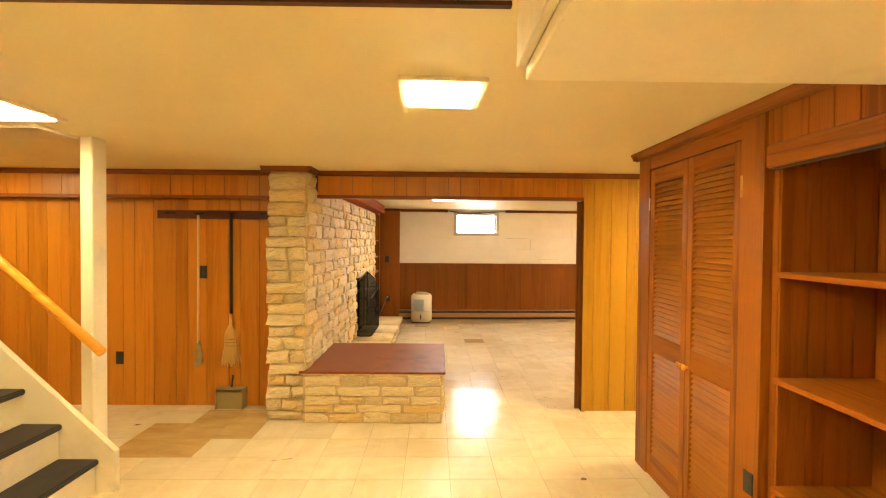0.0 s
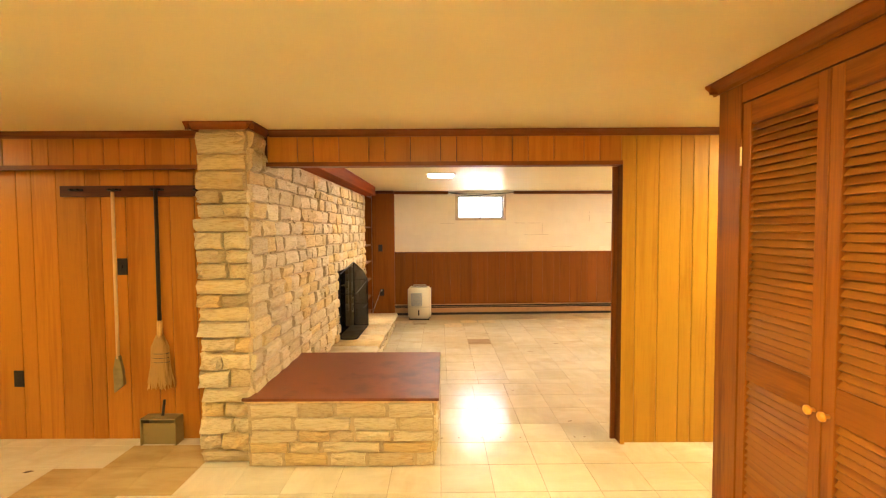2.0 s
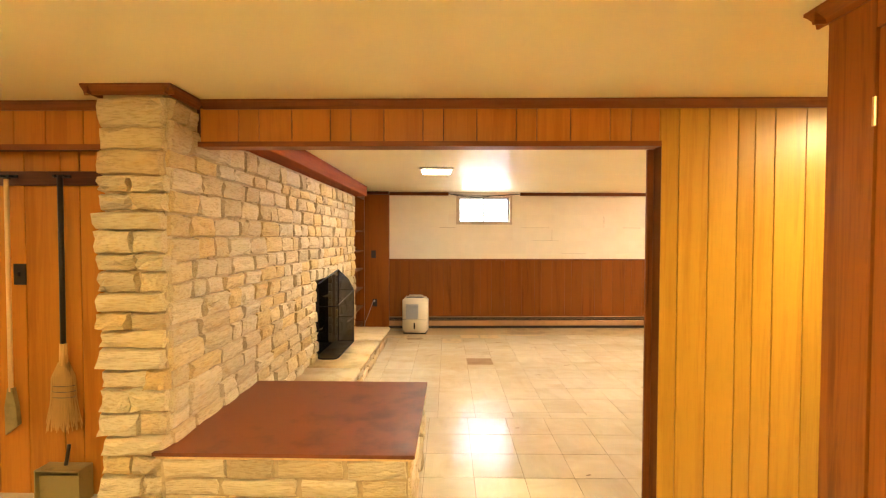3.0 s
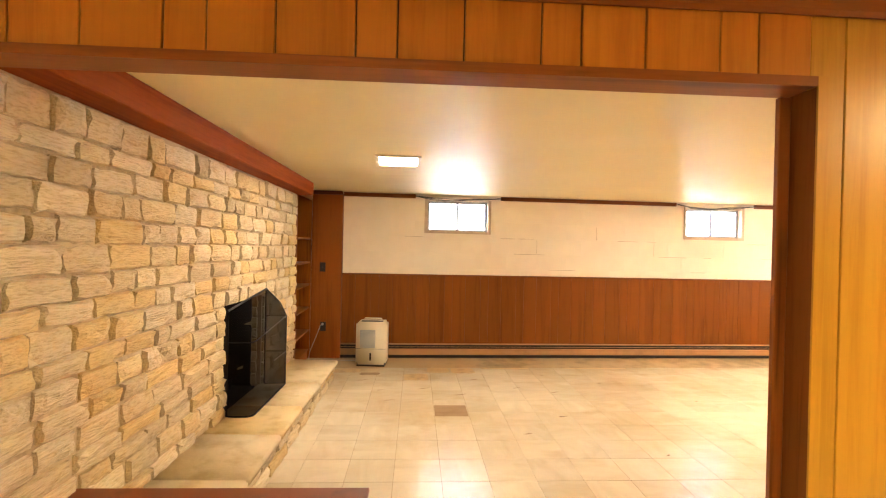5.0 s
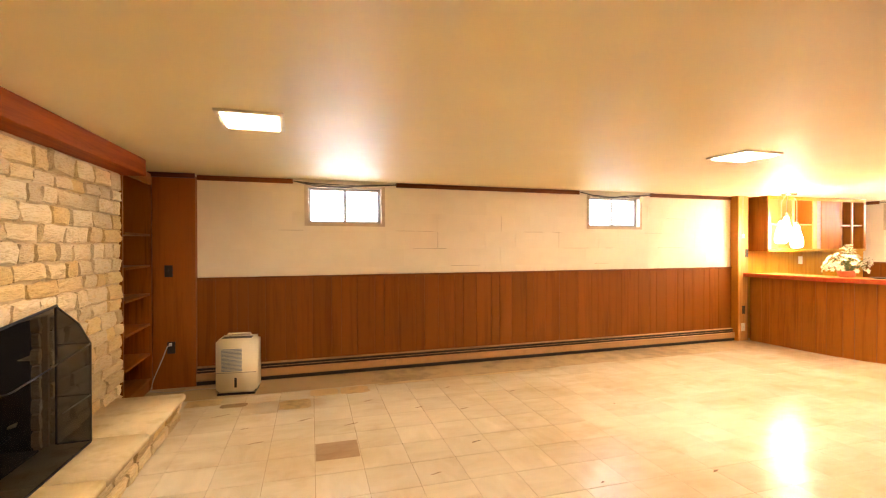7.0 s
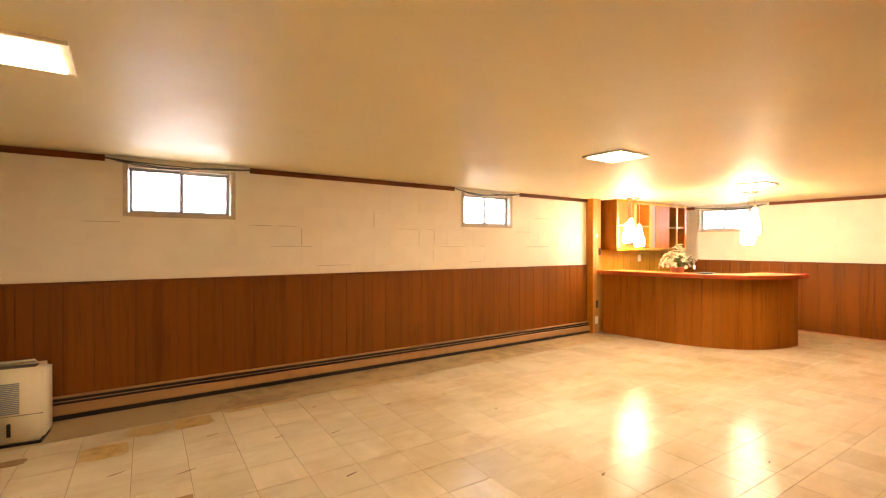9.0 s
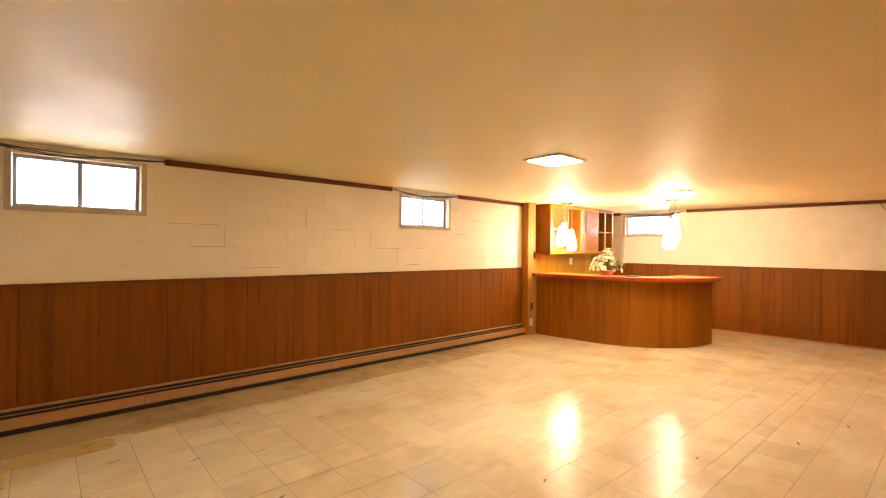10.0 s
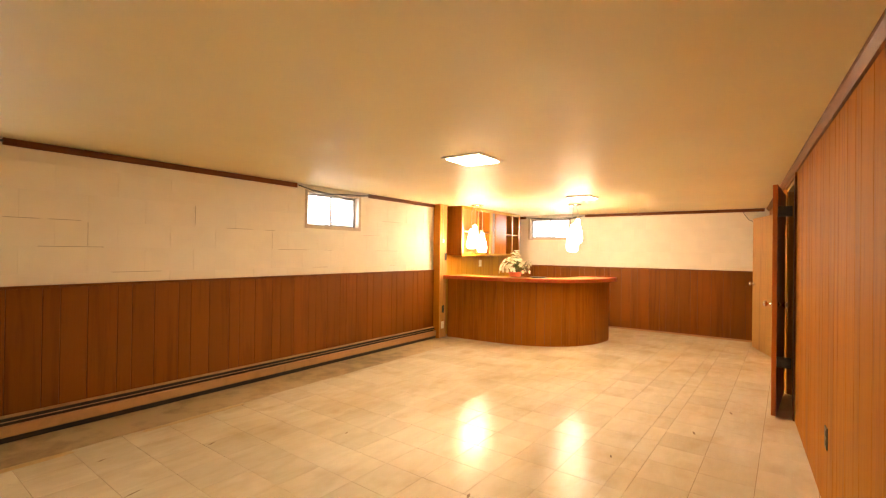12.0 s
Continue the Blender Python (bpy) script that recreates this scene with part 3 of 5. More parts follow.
def pendant_cluster(x, y, drops):
    t = thing("pendant_lamp", (x, y, CEIL), "cluster of hanging opal glass pendants, lit, above the bar", "pendant lamp", ROOM, "pendants over the bar")
    part("canopy", lathe([(0.10, -0.001), (0.10, -0.012), (0.085, -0.022), (0.02, -0.03)], 24, (x, y, CEIL)), CHROME, t, "round chrome ceiling canopy", True)
    for dx, dy, zb, h, r in drops:
        s = part("shade", lathe([(0.028, h), (0.034, h * 0.9), (r * 0.55, h * 0.72), (r * 0.85, h * 0.5), (r, h * 0.25), (r * 0.92, h * 0.08), (r * 0.6, 0.0)], 24, (x + dx, y + dy, zb)), SHADE, t, "glowing tapered opal glass shade", True)
        part("cord", tube([(x + dx * 0.4, y + dy * 0.4, CEIL - 0.02), (x + dx, y + dy, CEIL - 0.12), (x + dx, y + dy, zb + h)], 0.004), CORD, t)
        part("socket", lathe([(0.02, 0.0), (0.026, 0.03), (0.012, 0.06)], 16, (x + dx, y + dy, zb + h - 0.004)), CHROME, t, "", True)
    return t


pendant_cluster(7.48, 8.54, [(-0.07, 0.06, 1.42, 0.30, 0.075), (0.06, -0.06, 1.36, 0.30, 0.075), (0.06, 0.08, 1.47, 0.32, 0.07)])
pendant_cluster(8.06, 7.16, [(0.0, 0.03, 1.39, 0.40, 0.09), (0.03, -0.04, 1.52, 0.36, 0.07)])

# ---- windows ----
def window(name, axis, a0, a1, z0, z1, face, depth=0.30):
    """A two-pane sliding basement window with a painted wooden surround, deep in the block wall; it looks out along +axis."""
    def bx(p0, p1, d0, d1, q0, q1, bev=0.0, bm=None):
        return box(*((p0, p1, face + d0, face + d1) if axis == "x" else (face + d0, face + d1, p0, p1)), q0, q1, bev, bm)
    base = ((a0 + a1) / 2, face, z0) if axis == "x" else (face, (a0 + a1) / 2, z0)
    t = thing(name, base, "small two-pane sliding basement window in a painted surround", "window", kind="structure")
    b = bmesh.new()
    for q in ((a0 - 0.032, a1 + 0.032, -0.014, -0.001, z0 - 0.028, z0 + 0.003), (a0 - 0.032, a0 + 0.006, -0.014, -0.001, z0 + 0.003, z1 + 0.012), (a1 - 0.006, a1 + 0.032, -0.014, -0.001, z0 + 0.003, z1 + 0.012), (a0 + 0.0005, a1 - 0.0005, 0.0, 0.16, z0 + 0.0005, z0 + 0.008), (a0 + 0.0005, a0 + 0.010, 0.0, 0.16, z0 + 0.008, z1 - 0.001), (a1 - 0.010, a1 - 0.0005, 0.0, 0.16, z0 + 0.008, z1 - 0.001), (a0 + 0.010, a1 - 0.010, 0.0, 0.16, z1 - 0.010, z1 - 0.001)):
        bx(*q, 0.0, b)
    part("window_frame", b, SURROUND, t, "cream painted wooden surround")
    b = bmesh.new()
    mid = (a0 + a1) / 2
    g = 0.028
    for q in ((a0 + 0.012, a1 - 0.012, z0 + 0.004, z0 + 0.004 + g), (a0 + 0.012, a1 - 0.012, z1 - 0.012 - g, z1 - 0.012), (a0 + 0.012, a0 + 0.012 + g, z0 + 0.026, z1 - 0.034), (a1 - 0.012 - g, a1 - 0.012, z0 + 0.026, z1 - 0.034), (mid - 0.016, mid + 0.016, z0 + 0.026, z1 - 0.034)):
        bx(q[0], q[1], 0.06, 0.085, q[2], q[3], 0.0, b)
    part("sash", b, ALU, t, "grey aluminium sliding sash")
    for p0, p1 in ((a0 + 0.034, mid - 0.009), (mid + 0.009, a1 - 0.034)):
        p = part("pane", bx(p0, p1, 0.070, 0.074, z0 + 0.026, z1 - 0.034), GLASS, t)
        p.visible_shadow = False
    return t


window("window_1", "x", *WIN_A, WY)
window("window_2", "x", *WIN_B, WY)
window("window_3", "y", *WIN_C, WX)
solid("backdrop", box(-3.0, 12.5, 11.4, 11.45, 0.8, 5.0), OUTSIDE, "bright overcast sky beyond the windows", "sky", kind="structure")
solid("backdrop", box(12.4, 12.45, 5.0, 11.4, 0.8, 5.0), OUTSIDE, "bright overcast sky beyond the end window", "sky", kind="structure")
for x, y, w in ((6.45, 10.6, 0.9), (11.2, 9.15, 0.8)):
    sh = solid("garden_shed", box(x - w / 2, x + w / 2, y - 0.3, y + 0.3, 1.4, 1.66), SHED, "small grey shed seen through the window", "shed", (x, y, 1.4))
    g = bmesh.new()
    pts = [(-w / 2 - 0.05, 1.662), (w / 2 + 0.05, 1.662), (w / 6, 1.86)]
    f0 = [g.verts.new((x + a, y - 0.34, z)) for a, z in pts]
    f1 = [g.verts.new((x + a, y + 0.34, z)) for a, z in pts]
    g.faces.new(f0)
    g.faces.new(f1[::-1])
    for k in range(3):
        g.faces.new((f0[(k + 1) % 3], f0[k], f1[k], f1[(k + 1) % 3]))
    bmesh.ops.recalc_face_normals(g, faces=g.faces)
    part("roof", g, SHED, sh, "grey pitched roof")
solid("ground", extrude_outline([(-60, 9.38), (60, 9.38), (60, 60), (-60, 60)], 1.3, 1.4), SLABFLOOR, "bare ground outside the basement wall", "ground", kind="structure")

# ---- wainscot and trims of the big room ----
CAP = 1.075
wains_n = solid("wainscot_north", box(-0.02, 7.06, WY - 0.012, WY, 0.0, CAP - 0.02), GROOVE, "brown plank wainscot along the window wall", "wainscot", (3.5, WY, 0), kind="structure")
wains_e = solid("wainscot_east", box(WX - 0.012, WX, 4.75, WY, 0.0, 1.10), GROOVE, "brown plank wainscot along the end wall", "wainscot", (WX, 6.9, 0), kind="structure")
solid("wainscot_cap", box(-0.02, 7.06, WY - 0.034, WY - 0.001, CAP - 0.018, CAP, 0.004), WAINSCOT, "thin brown cap rail on the wainscot", "trim", (3.5, WY, CAP), kind="structure")
solid("wainscot_cap", box(WX - 0.034, WX - 0.001, 4.75, WY, 1.10, 1.12, 0.004), WAINSCOT, "thin brown cap rail on the end wainscot", "trim", (WX, 6.9, 1.1), kind="structure")


def ceiling_trim(axis, a0, a1, face):
    q = (a0, a1, face - 0.022, face - 0.001) if axis == "x" else (face - 0.022, face - 0.001, a0, a1)
    c = ((a0 + a1) / 2, face, CEIL - 0.05) if axis == "x" else (face, (a0 + a1) / 2, CEIL - 0.05)
    solid("trim", box(*q, CEIL - 0.055, CEIL - 0.004, 0.004), TRIM[axis], "reddish brown trim board at the ceiling", "trim", c, kind="structure")


for a0, a1 in ((-0.02, 0.90), (2.02, 4.45), (5.58, 7.05)):
    ceiling_trim("x", a0, a1, WY)
for a0, a1 in ((4.8, 7.62), (8.85, 9.05)):
    ceiling_trim("y", a0, a1, WX)

# ---- chimney, bench, hearth ----
chimney = thing("stone_chimney", (-0.9, 6.2, 0), "rough cream limestone chimney wall with an open fireplace", "chimney", FRONT)
for q in ((-0.86, -0.576, 4.098, 4.46, 0, CEIL - 0.01), (-1.4, -0.567, 4.461, 6.42, 0, CEIL - 0.01), (-1.4, -0.567, 7.17, 8.185, 0, CEIL - 0.01),
          (-1.4, -0.567, 6.421, 7.169, 0.986, CEIL - 0.01), (-1.4, -0.567, 6.421, 7.169, 0, 0.20)):
    part("core", box(*q), MORTAR, chimney, "recessed sandy mortar")
b = box(-1.4, -1.2, 6.42, 7.17, 0.2, 0.985)
box(-1.199, -0.64, 6.421, 6.45, 0.201, 0.984, bm=b)
box(-1.199, -0.64, 7.14, 7.169, 0.201, 0.984, bm=b)
box(-1.199, -0.60, 6.45, 7.14, 0.201, 0.212, bm=b)
part("firebox", b, SOOT, chimney, "soot-blackened firebox lining")
bench = thing("stone_bench", (0.0, 4.5, 0), "low limestone bench with a red-brown board top, beside the chimney", "bench", FRONT)
part("core", box(-0.57, 0.572, 4.036, 5.04, 0, 0.40), MORTAR, bench)
part("board_top", box(-0.60, 0.605, 4.01, 5.065, 0.412, 0.430, 0.003), BENCHTOP, bench, "red-brown painted wooden board top")
part("board_edge", box(-0.585, 0.595, 4.018, 5.05, 0.400, 0.412), BAREWOOD, bench, "raw plywood edge under the board")
hearth = thing("stone_hearth", (-0.3, 6.6, 0), "raised limestone hearth in front of the fireplace", "hearth", FRONT)
part("core", box(-0.575, -0.104, 5.07, 8.02, 0, 0.165), MORTAR, hearth)
for i, (a, w) in enumerate(lay(5.07, 8.05, 0.42, 0.7, 3)):
    bb = box(-0.59, -0.065, a + 0.004, a + w - 0.004, 0.165, 0.216, 0.010, segments=2)
    for v in bb.verts:
        v.co.z += 0.004 * noise.noise(v.co * 9)
        v.co.x += 0.012 * noise.noise(v.co * 7) if v.co.x > -0.3 else 0
    part("slab", bb, STONE, hearth, smooth=True)

beam = solid("ceiling_beam", box(-0.9, -0.405, 4.42, 8.29, 1.975, CEIL - 0.001, 0.006), BEAM, "red-brown painted boxed beam above the chimney wall", "beam", (-0.65, 6.3, 1.97), FRONT)

# ---- dehumidifier ----
def dehumidifier():
    m = Matrix.Translation((0.405, 8.70, 0)) @ Matrix.Rotation(radians(-6), 4, "Z")
    t = thing("dehumidifier", (0, 0, 0), "cream plastic dehumidifier standing on the tile floor, plugged in", "dehumidifier", m)
    part("body", box(-0.18, 0.18, -0.13, 0.13, 0.018, 0.525, 0.028, segments=3), CASING, t, "cream plastic casing", True)
    part("foot", box(-0.165, 0.165, -0.115, 0.115, 0.0, 0.02), BLACK, t)
    part("seam", box(-0.178, 0.178, -0.1318, -0.128, 0.212, 0.215), CABLE, t)
    b = bmesh.new()
    for i in range(17):
        z = 0.228 + i * 0.0125
        box(-0.125, 0.055, -0.1345, -0.129, z, z + 0.006, bm=b)
    part("grille", b, plain("blue_grey_vents", (0.20, 0.26, 0.36), 0.5), t, "blue-grey slotted intake grille")
    part("window_slit", box(-0.012, 0.010, -0.134, -0.129, 0.075, 0.165, 0.002), BLACK, t, "dark water level slit")
    b = bmesh.new()
    for i in range(5):
        box(-0.13, 0.13, -0.08 + i * 0.02, -0.07 + i * 0.02, 0.522, 0.528, bm=b)
    part("vent", b, CABLE, t, "grey top outlet slats")
    part("carry_handle", tube([(-0.11, 0.03, 0.52), (-0.10, 0.03, 0.55), (0.10, 0.03, 0.55), (0.11, 0.03, 0.52)], 0.009), CASING, t, "", True)
    return t


dehumid = dehumidifier()

# ---- baseboard heater ----
heater = thing("baseboard_heater", (3.5, 9.0, 0), "long beige enamel baseboard heater along the window wall", "baseboard heater")
for i, (a, w) in enumerate(((-0.02, 1.9), (1.88, 2.4), (4.28, 2.78))):
    out = [(WY - 0.02, 0.042), (WY - 0.076, 0.040), (WY - 0.082, 0.046), (WY - 0.082, 0.112), (WY - 0.076, 0.119), (WY - 0.066, 0.119), (WY - 0.02, 0.10)]
    part("cover", profile(out, "x", a, a + w - 0.004), HEATER, heater, "beige enamel front cover")
    part("top_rail", profile([(WY - 0.013, 0.164), (WY - 0.046, 0.164), (WY - 0.049, 0.168), (WY - 0.013, 0.178)], "x", a, a + w - 0.004), HEATER, heater)
part("damper", box(-0.02, 7.045, WY - 0.061, WY - 0.048, 0.138, 0.1405), HEATER, heater)
# Black boxes stand in for the shade inside the slot and under the cover.
part("fin_slot", box(-0.02, 7.05, WY - 0.044, WY - 0.014, 0.121, 0.163), BLACK, heater, "convector slot, filled black for its shade")
part("toe_gap", box(-0.02, 7.05, WY - 0.070, WY - 0.014, 0.0005, 0.0395), BLACK, heater, "black filler for the shade in the floor gap")

# ---- built-in bookshelf and side panel beyond the chimney ----
book = thing("bookshelf", (-0.6, 8.65, 0), "built-in dark wooden bookshelf, empty, beside the chimney", "bookshelf")
part("back", box(-0.92, -0.90, 8.30, 9.02, 0, 2.09), DARK["z"], book, "dark wooden back panel")
part("side", box(-0.90, -0.40, 8.985, 9.02, 0, 2.09), CLOSET["z"], book)
part("side", box(-0.90, -0.42, 8.285, 8.31, 0, 2.09), CLOSET["z"], book)
part("rail", box(-0.42, -0.395, 8.31, 8.985, 1.985, 2.09), CLOSET["y"], book, "stained wooden top rail")
for z in (0.12, 0.365, 0.65, 0.94, 1.215, 1.51):
    part("shelf", box(-0.898, -0.41, 8.312, 8.983, z - 0.02, z, 0.002), CLOSET["y"], book)
part("kick", box(-0.44, -0.42, 8.31, 8.985, 0, 0.10), CLOSET["y"], book)
panel = solid("side_panel", box(-0.395, -0.02, 8.995, WY + 0.2, 0, 2.09, 0.003), SIDEWOOD, "reddish stained full-height wooden panel beside the bookshelf", "panel", (-0.2, 9.0, 0), kind="structure")
solid("trim", box(-0.90, -0.02, 8.972, 8.994, 2.065, CEIL - 0.003), DARK["x"], "dark trim above the side panel", "trim", (-0.4, 8.98, 2.07), kind="structure")


def wall_plate(name, x, y, z, label, mat, axis="x", out=-1, frame_of=ROOM, w=0.07, h=0.115, kindof="outlet"):
    t = thing(name, (x, y, z), label, kindof, frame_of)
    def bx(hw, d0, d1, q0, q1, bev=0.0):
        d0, d1 = sorted((out * d0, out * d1))
        return box(*((x - hw, x + hw, y + d0, y + d1) if axis == "x" else (x + d0, x + d1, y - hw, y + hw)), z + q0, z + q1, bev)
    part("plate", bx(w / 2, 0.0, 0.006, -h / 2, h / 2, 0.002), mat, t)
    if kindof == "outlet":
        for q in (-0.024, 0.024):
            part("socket", bx(0.015, 0.0062, 0.008, q - 0.014, q + 0.014, 0.001), mat, t)
    else:
        part("toggle", bx(0.005, 0.0062, 0.018, -0.012, 0.012, 0.001), mat, t)
    return t


wall_plate("light_switch", -0.255, 8.995, 1.15, "dark brown switch plate on the side panel", BLACK, kindof="switch")
wall_plate("power_outlet", -0.235, 8.995, 0.40, "dark brown outlet with a cord plugged in, on the side panel", BLACK)
def power_cord(owner):
    b = tube([(-0.24, 8.975, 0.43), (-0.26, 8.95, 0.42), (-0.30, 8.93, 0.30), (-0.37, 8.92, 0.12), (-0.39, 8.90, 0.012), (-0.2, 8.82, 0.008), (-0.02, 8.86, 0.008), (0.2, 8.84, 0.008), (0.26, 8.82, 0.03)], 0.0045)
    b.transform(owner.matrix_world.inverted())
    c = part("power_cord", b, CORD, owner, "pale power cord", True)
    b = box(-0.252, -0.228, 8.965, 8.988, 0.418, 0.448, 0.004)
    b.transform(owner.matrix_world.inverted())
    part("plug", b, CORD, c, "pale cord plug")


power_cord(dehumid)

# ---- fireplace screen ----
scr = thing("fireplace_screen", (-0.45, 6.8, 0.216), "black woven-wire fireplace screen standing on the hearth", "fireplace screen", FRONT)
sy0, sy1, sxf, sxb, sz, zf, zb = 6.40, 7.20, -0.355, -0.535, 0.218, 0.80, 1.03
near = [(sxb, sy0 + 0.01), (sxb + 0.05, sy0), (sxf - 0.03, sy0 + 0.006), (sxf - 0.008, sy0 + 0.025), (sxf, sy0 + 0.06)]
plan = near + [(sxf, (sy0 + sy1) / 2 + 0.05), (sxf, sy1 - 0.03), (sxf - 0.015, sy1), (sxb, sy1 - 0.01)]


def shoulder(x, y):
    """Height of the screen's bent shoulder over a point of its plan."""
    return 0.735 + 0.075 * (y - sy0) / (sy1 - sy0)


rim = [(x, y, shoulder(x, y)) for x, y in plan]
crest = [(sxb, y, 0.955 + 0.085 * (y - sy0) / (sy1 - sy0)) for x, y in plan]
ribs = [rim, crest, [(x, y, sz) for x, y in plan], [(x, y, 0.50) for x, y in plan[5:]],
        [(sxb, sy0 + 0.01, sz), crest[0]], [(sxb, sy1 - 0.01, sz), crest[-1]],
        [(sxf, sy1 - 0.02, sz), (sxf, sy1 - 0.02, shoulder(sxf, sy1)), (sxf - 0.06, sy1 - 0.02, 0.93), crest[-1]]]
for r, thick in zip(ribs, (0.0045, 0.008, 0.007, 0.004, 0.007, 0.007, 0.005)):
    part("rod", tube(r, thick), IRON, scr)
b = bmesh.new()
for i in range(len(plan) - 1):
    p, q, r1, r0 = rim[i], rim[i + 1], crest[i + 1], crest[i]
    b.faces.new([b.verts.new(c) for c in ((p[0], p[1], sz), (q[0], q[1], sz), q, p)])
    mid = [((u[0] * 1.15 + v[0] * 0.85) / 2, (u[1] + v[1]) / 2, (u[2] + v[2]) / 2 + 0.025) for u, v in ((p, r0), (q, r1))]
    b.faces.new([b.verts.new(c) for c in (p, q, mid[1], mid[0])])
    b.faces.new([b.verts.new(c) for c in (mid[0], mid[1], r1, r0)])
part("wire_mesh", b, WIRE, scr, "fine black woven wire mesh")
grate = thing("log_grate", (-0.8, 6.8, 0.2), "blackened iron log grate inside the firebox", "log grate", FRONT)
for i in range(6):
    y = 6.58 + i * 0.09
    part("bar", tube([(-1.02, y, 0.30), (-0.75, y, 0.28), (-0.68, y, 0.34)], 0.009), IRON, grate)
for x in (-0.98, -0.76):
    part("cross_bar", tube([(x, 6.54, 0.285), (x, 7.07, 0.285)], 0.008), IRON, grate)
    for y in (6.58, 7.03):
        part("leg", tube([(x, y, 0.2), (x, y, 0.285)], 0.008), IRON, grate)

# ---- closet with louvred doors ----
closet = thing("closet", (1.95, 3.0, 0), "built-in closet of reddish stained wood with two louvred doors, shut", "closet", FRONT)
part("end_wall", box(1.93, 2.53, 3.34, 3.40, 0, CEIL - 0.002), CLOSET["z"], closet, "stained end panel")
part("post", box(1.91, 1.95, 3.245, 3.402, 0, CEIL - 0.002), CLOSET["z"], closet)
part("post", box(1.91, 1.95, 2.20, 2.35, 0, CEIL - 0.002), CLOSET["z"], closet)
part("head_rail", box(1.912, 1.95, 2.35, 3.245, 1.985, CEIL - 0.002), CLOSET["y"], closet)
# Black in place of the shade behind the slats.
part("inside", box(2.45, 2.50, 2.20, 3.34, 0, CEIL - 0.002), BLACK, closet, "closet back, blackened to stand for the unlit inside")
part("divider", box(1.951, 2.45, 2.20, 2.22, 0, CEIL - 0.002), CLOSET["z"], closet)
part("sill", box(1.92, 2.45, 2.22, 3.34, 0, 0.02), CLOSET["y"], closet)
crown("y", 1.0, 3.44, 1.91, -1, mat=CLOSET["y"], drop=0.05, reach=0.045)
crown("x", 1.865, 2.6, 3.40, 1, mat=CLOSET["x"], drop=0.05, reach=0.045)


def louvred_door(y0, y1, knob_y):
    t = part("door", box(1.915, 1.945, y0, y0 + 0.05, 0.03, 1.98, 0.002), CLOSET["z"], closet, "louvred closet door leaf")
    part("stile", box(1.915, 1.945, y1 - 0.05, y1, 0.03, 1.98, 0.002), CLOSET["z"], t)
    for z0, z1 in ((0.03, 0.15), (0.81, 0.93), (1.885, 1.98)):
        part("rail", box(1.916, 1.944, y0 + 0.05, y1 - 0.05, z0, z1, 0.002), CLOSET["y"], t)
    for z0, z1 in ((0.15, 0.81), (0.93, 1.885)):
        n = round((z1 - z0) / 0.0298)
        p = (z1 - z0) / n
        for i in range(n):
            bb = box(-0.0175, 0.0175, y0 + 0.05, y1 - 0.05, -0.0028, 0.0028, 0.0012)
            bb.transform(Matrix.Translation((1.931, 0, z0 + (i + 0.5) * p)) @ Matrix.Rotation(radians(-55), 4, "Y"))
            part("slat", bb, SLAT, t)
    k = lathe([(0.008, 0.0), (0.007, 0.012), (0.016, 0.02), (0.017, 0.028), (0.010, 0.034)], 16)
    k.transform(Matrix.Translation((1.916, knob_y, 0.825)) @ Matrix.Rotation(radians(-90), 4, "Y"))
    part("knob", k, RAILWOOD, t, "turned varnished wooden knob", True)
    return t


d1 = louvred_door(2.355, 2.797, 2.77)
d2 = louvred_door(2.801, 3.241, 2.83)
part("hinge", box(1.908, 1.914, 2.338, 2.352, 1.72, 1.82, 0.002), BRASS, d1, "tarnished brass hinge")
part("hinge", box(1.908, 1.914, 3.240, 3.252, 1.72, 1.80, 0.002), BRASS, d2, "tarnished brass hinge")

# ---- open shelf niche beside the closet ----
niche = thing("shelf_niche", (2.1, 1.5, 0), "built-in open shelf niche of dark stained wood, empty, beside the closet", "shelving", FRONT)
part("side", box(1.952, 2.45, 2.168, 2.198, 0, CEIL - 0.003), CLOSET["z"], niche)
for a, w in ((1.955, 0.125), (2.08, 0.075), (2.155, 0.115), (2.27, 0.09)):
    plank_piece(niche, "plank", "x", a, w - 0.003, 0.0, 1.83, 2.158, -1, NICHE)
part("back", box(2.37, 2.40, 0.1, 2.165, 0, CEIL - 0.003), CLOSET["z"], niche)
for i, (a, w) in enumerate(lay(0.1, 2.16, 0.10, 0.2, 12)):
    plank_piece(niche, "plank", "y", a, w - 0.003, 0.0, 1.82, 2.362, -1, CLOSET["z"])
part("header", box(1.93, 1.95, 0.1, 2.197, 1.82, CEIL - 0.003), GROOVE, niche)
part("header_board", box(1.915, 1.929, 0.1, 2.197, 1.83, 1.92, 0.002), CLOSET["y"], niche, "plain stained lower header board")
for i, (a, w) in enumerate(lay(0.1, 2.197, 0.09, 0.19, 4)):
    plank_piece(niche, "header_plank", "y", a, w - 0.003, 1.923, 2.10, 1.919, -1, CLOSET["z"])
for z, x0 in ((1.395, 1.94), (0.955, 1.93), (0.50, 1.93)):
    part("shelf", box(x0, 2.361, 0.1, 2.157, z - 0.024, z, 0.004), CLOSET["y"], niche)
wall_plate("floor_outlet", 1.909, 2.255, 0.46, "small black outlet low on the closet post", BLACK, "y", -1, FRONT, 0.06, 0.10)

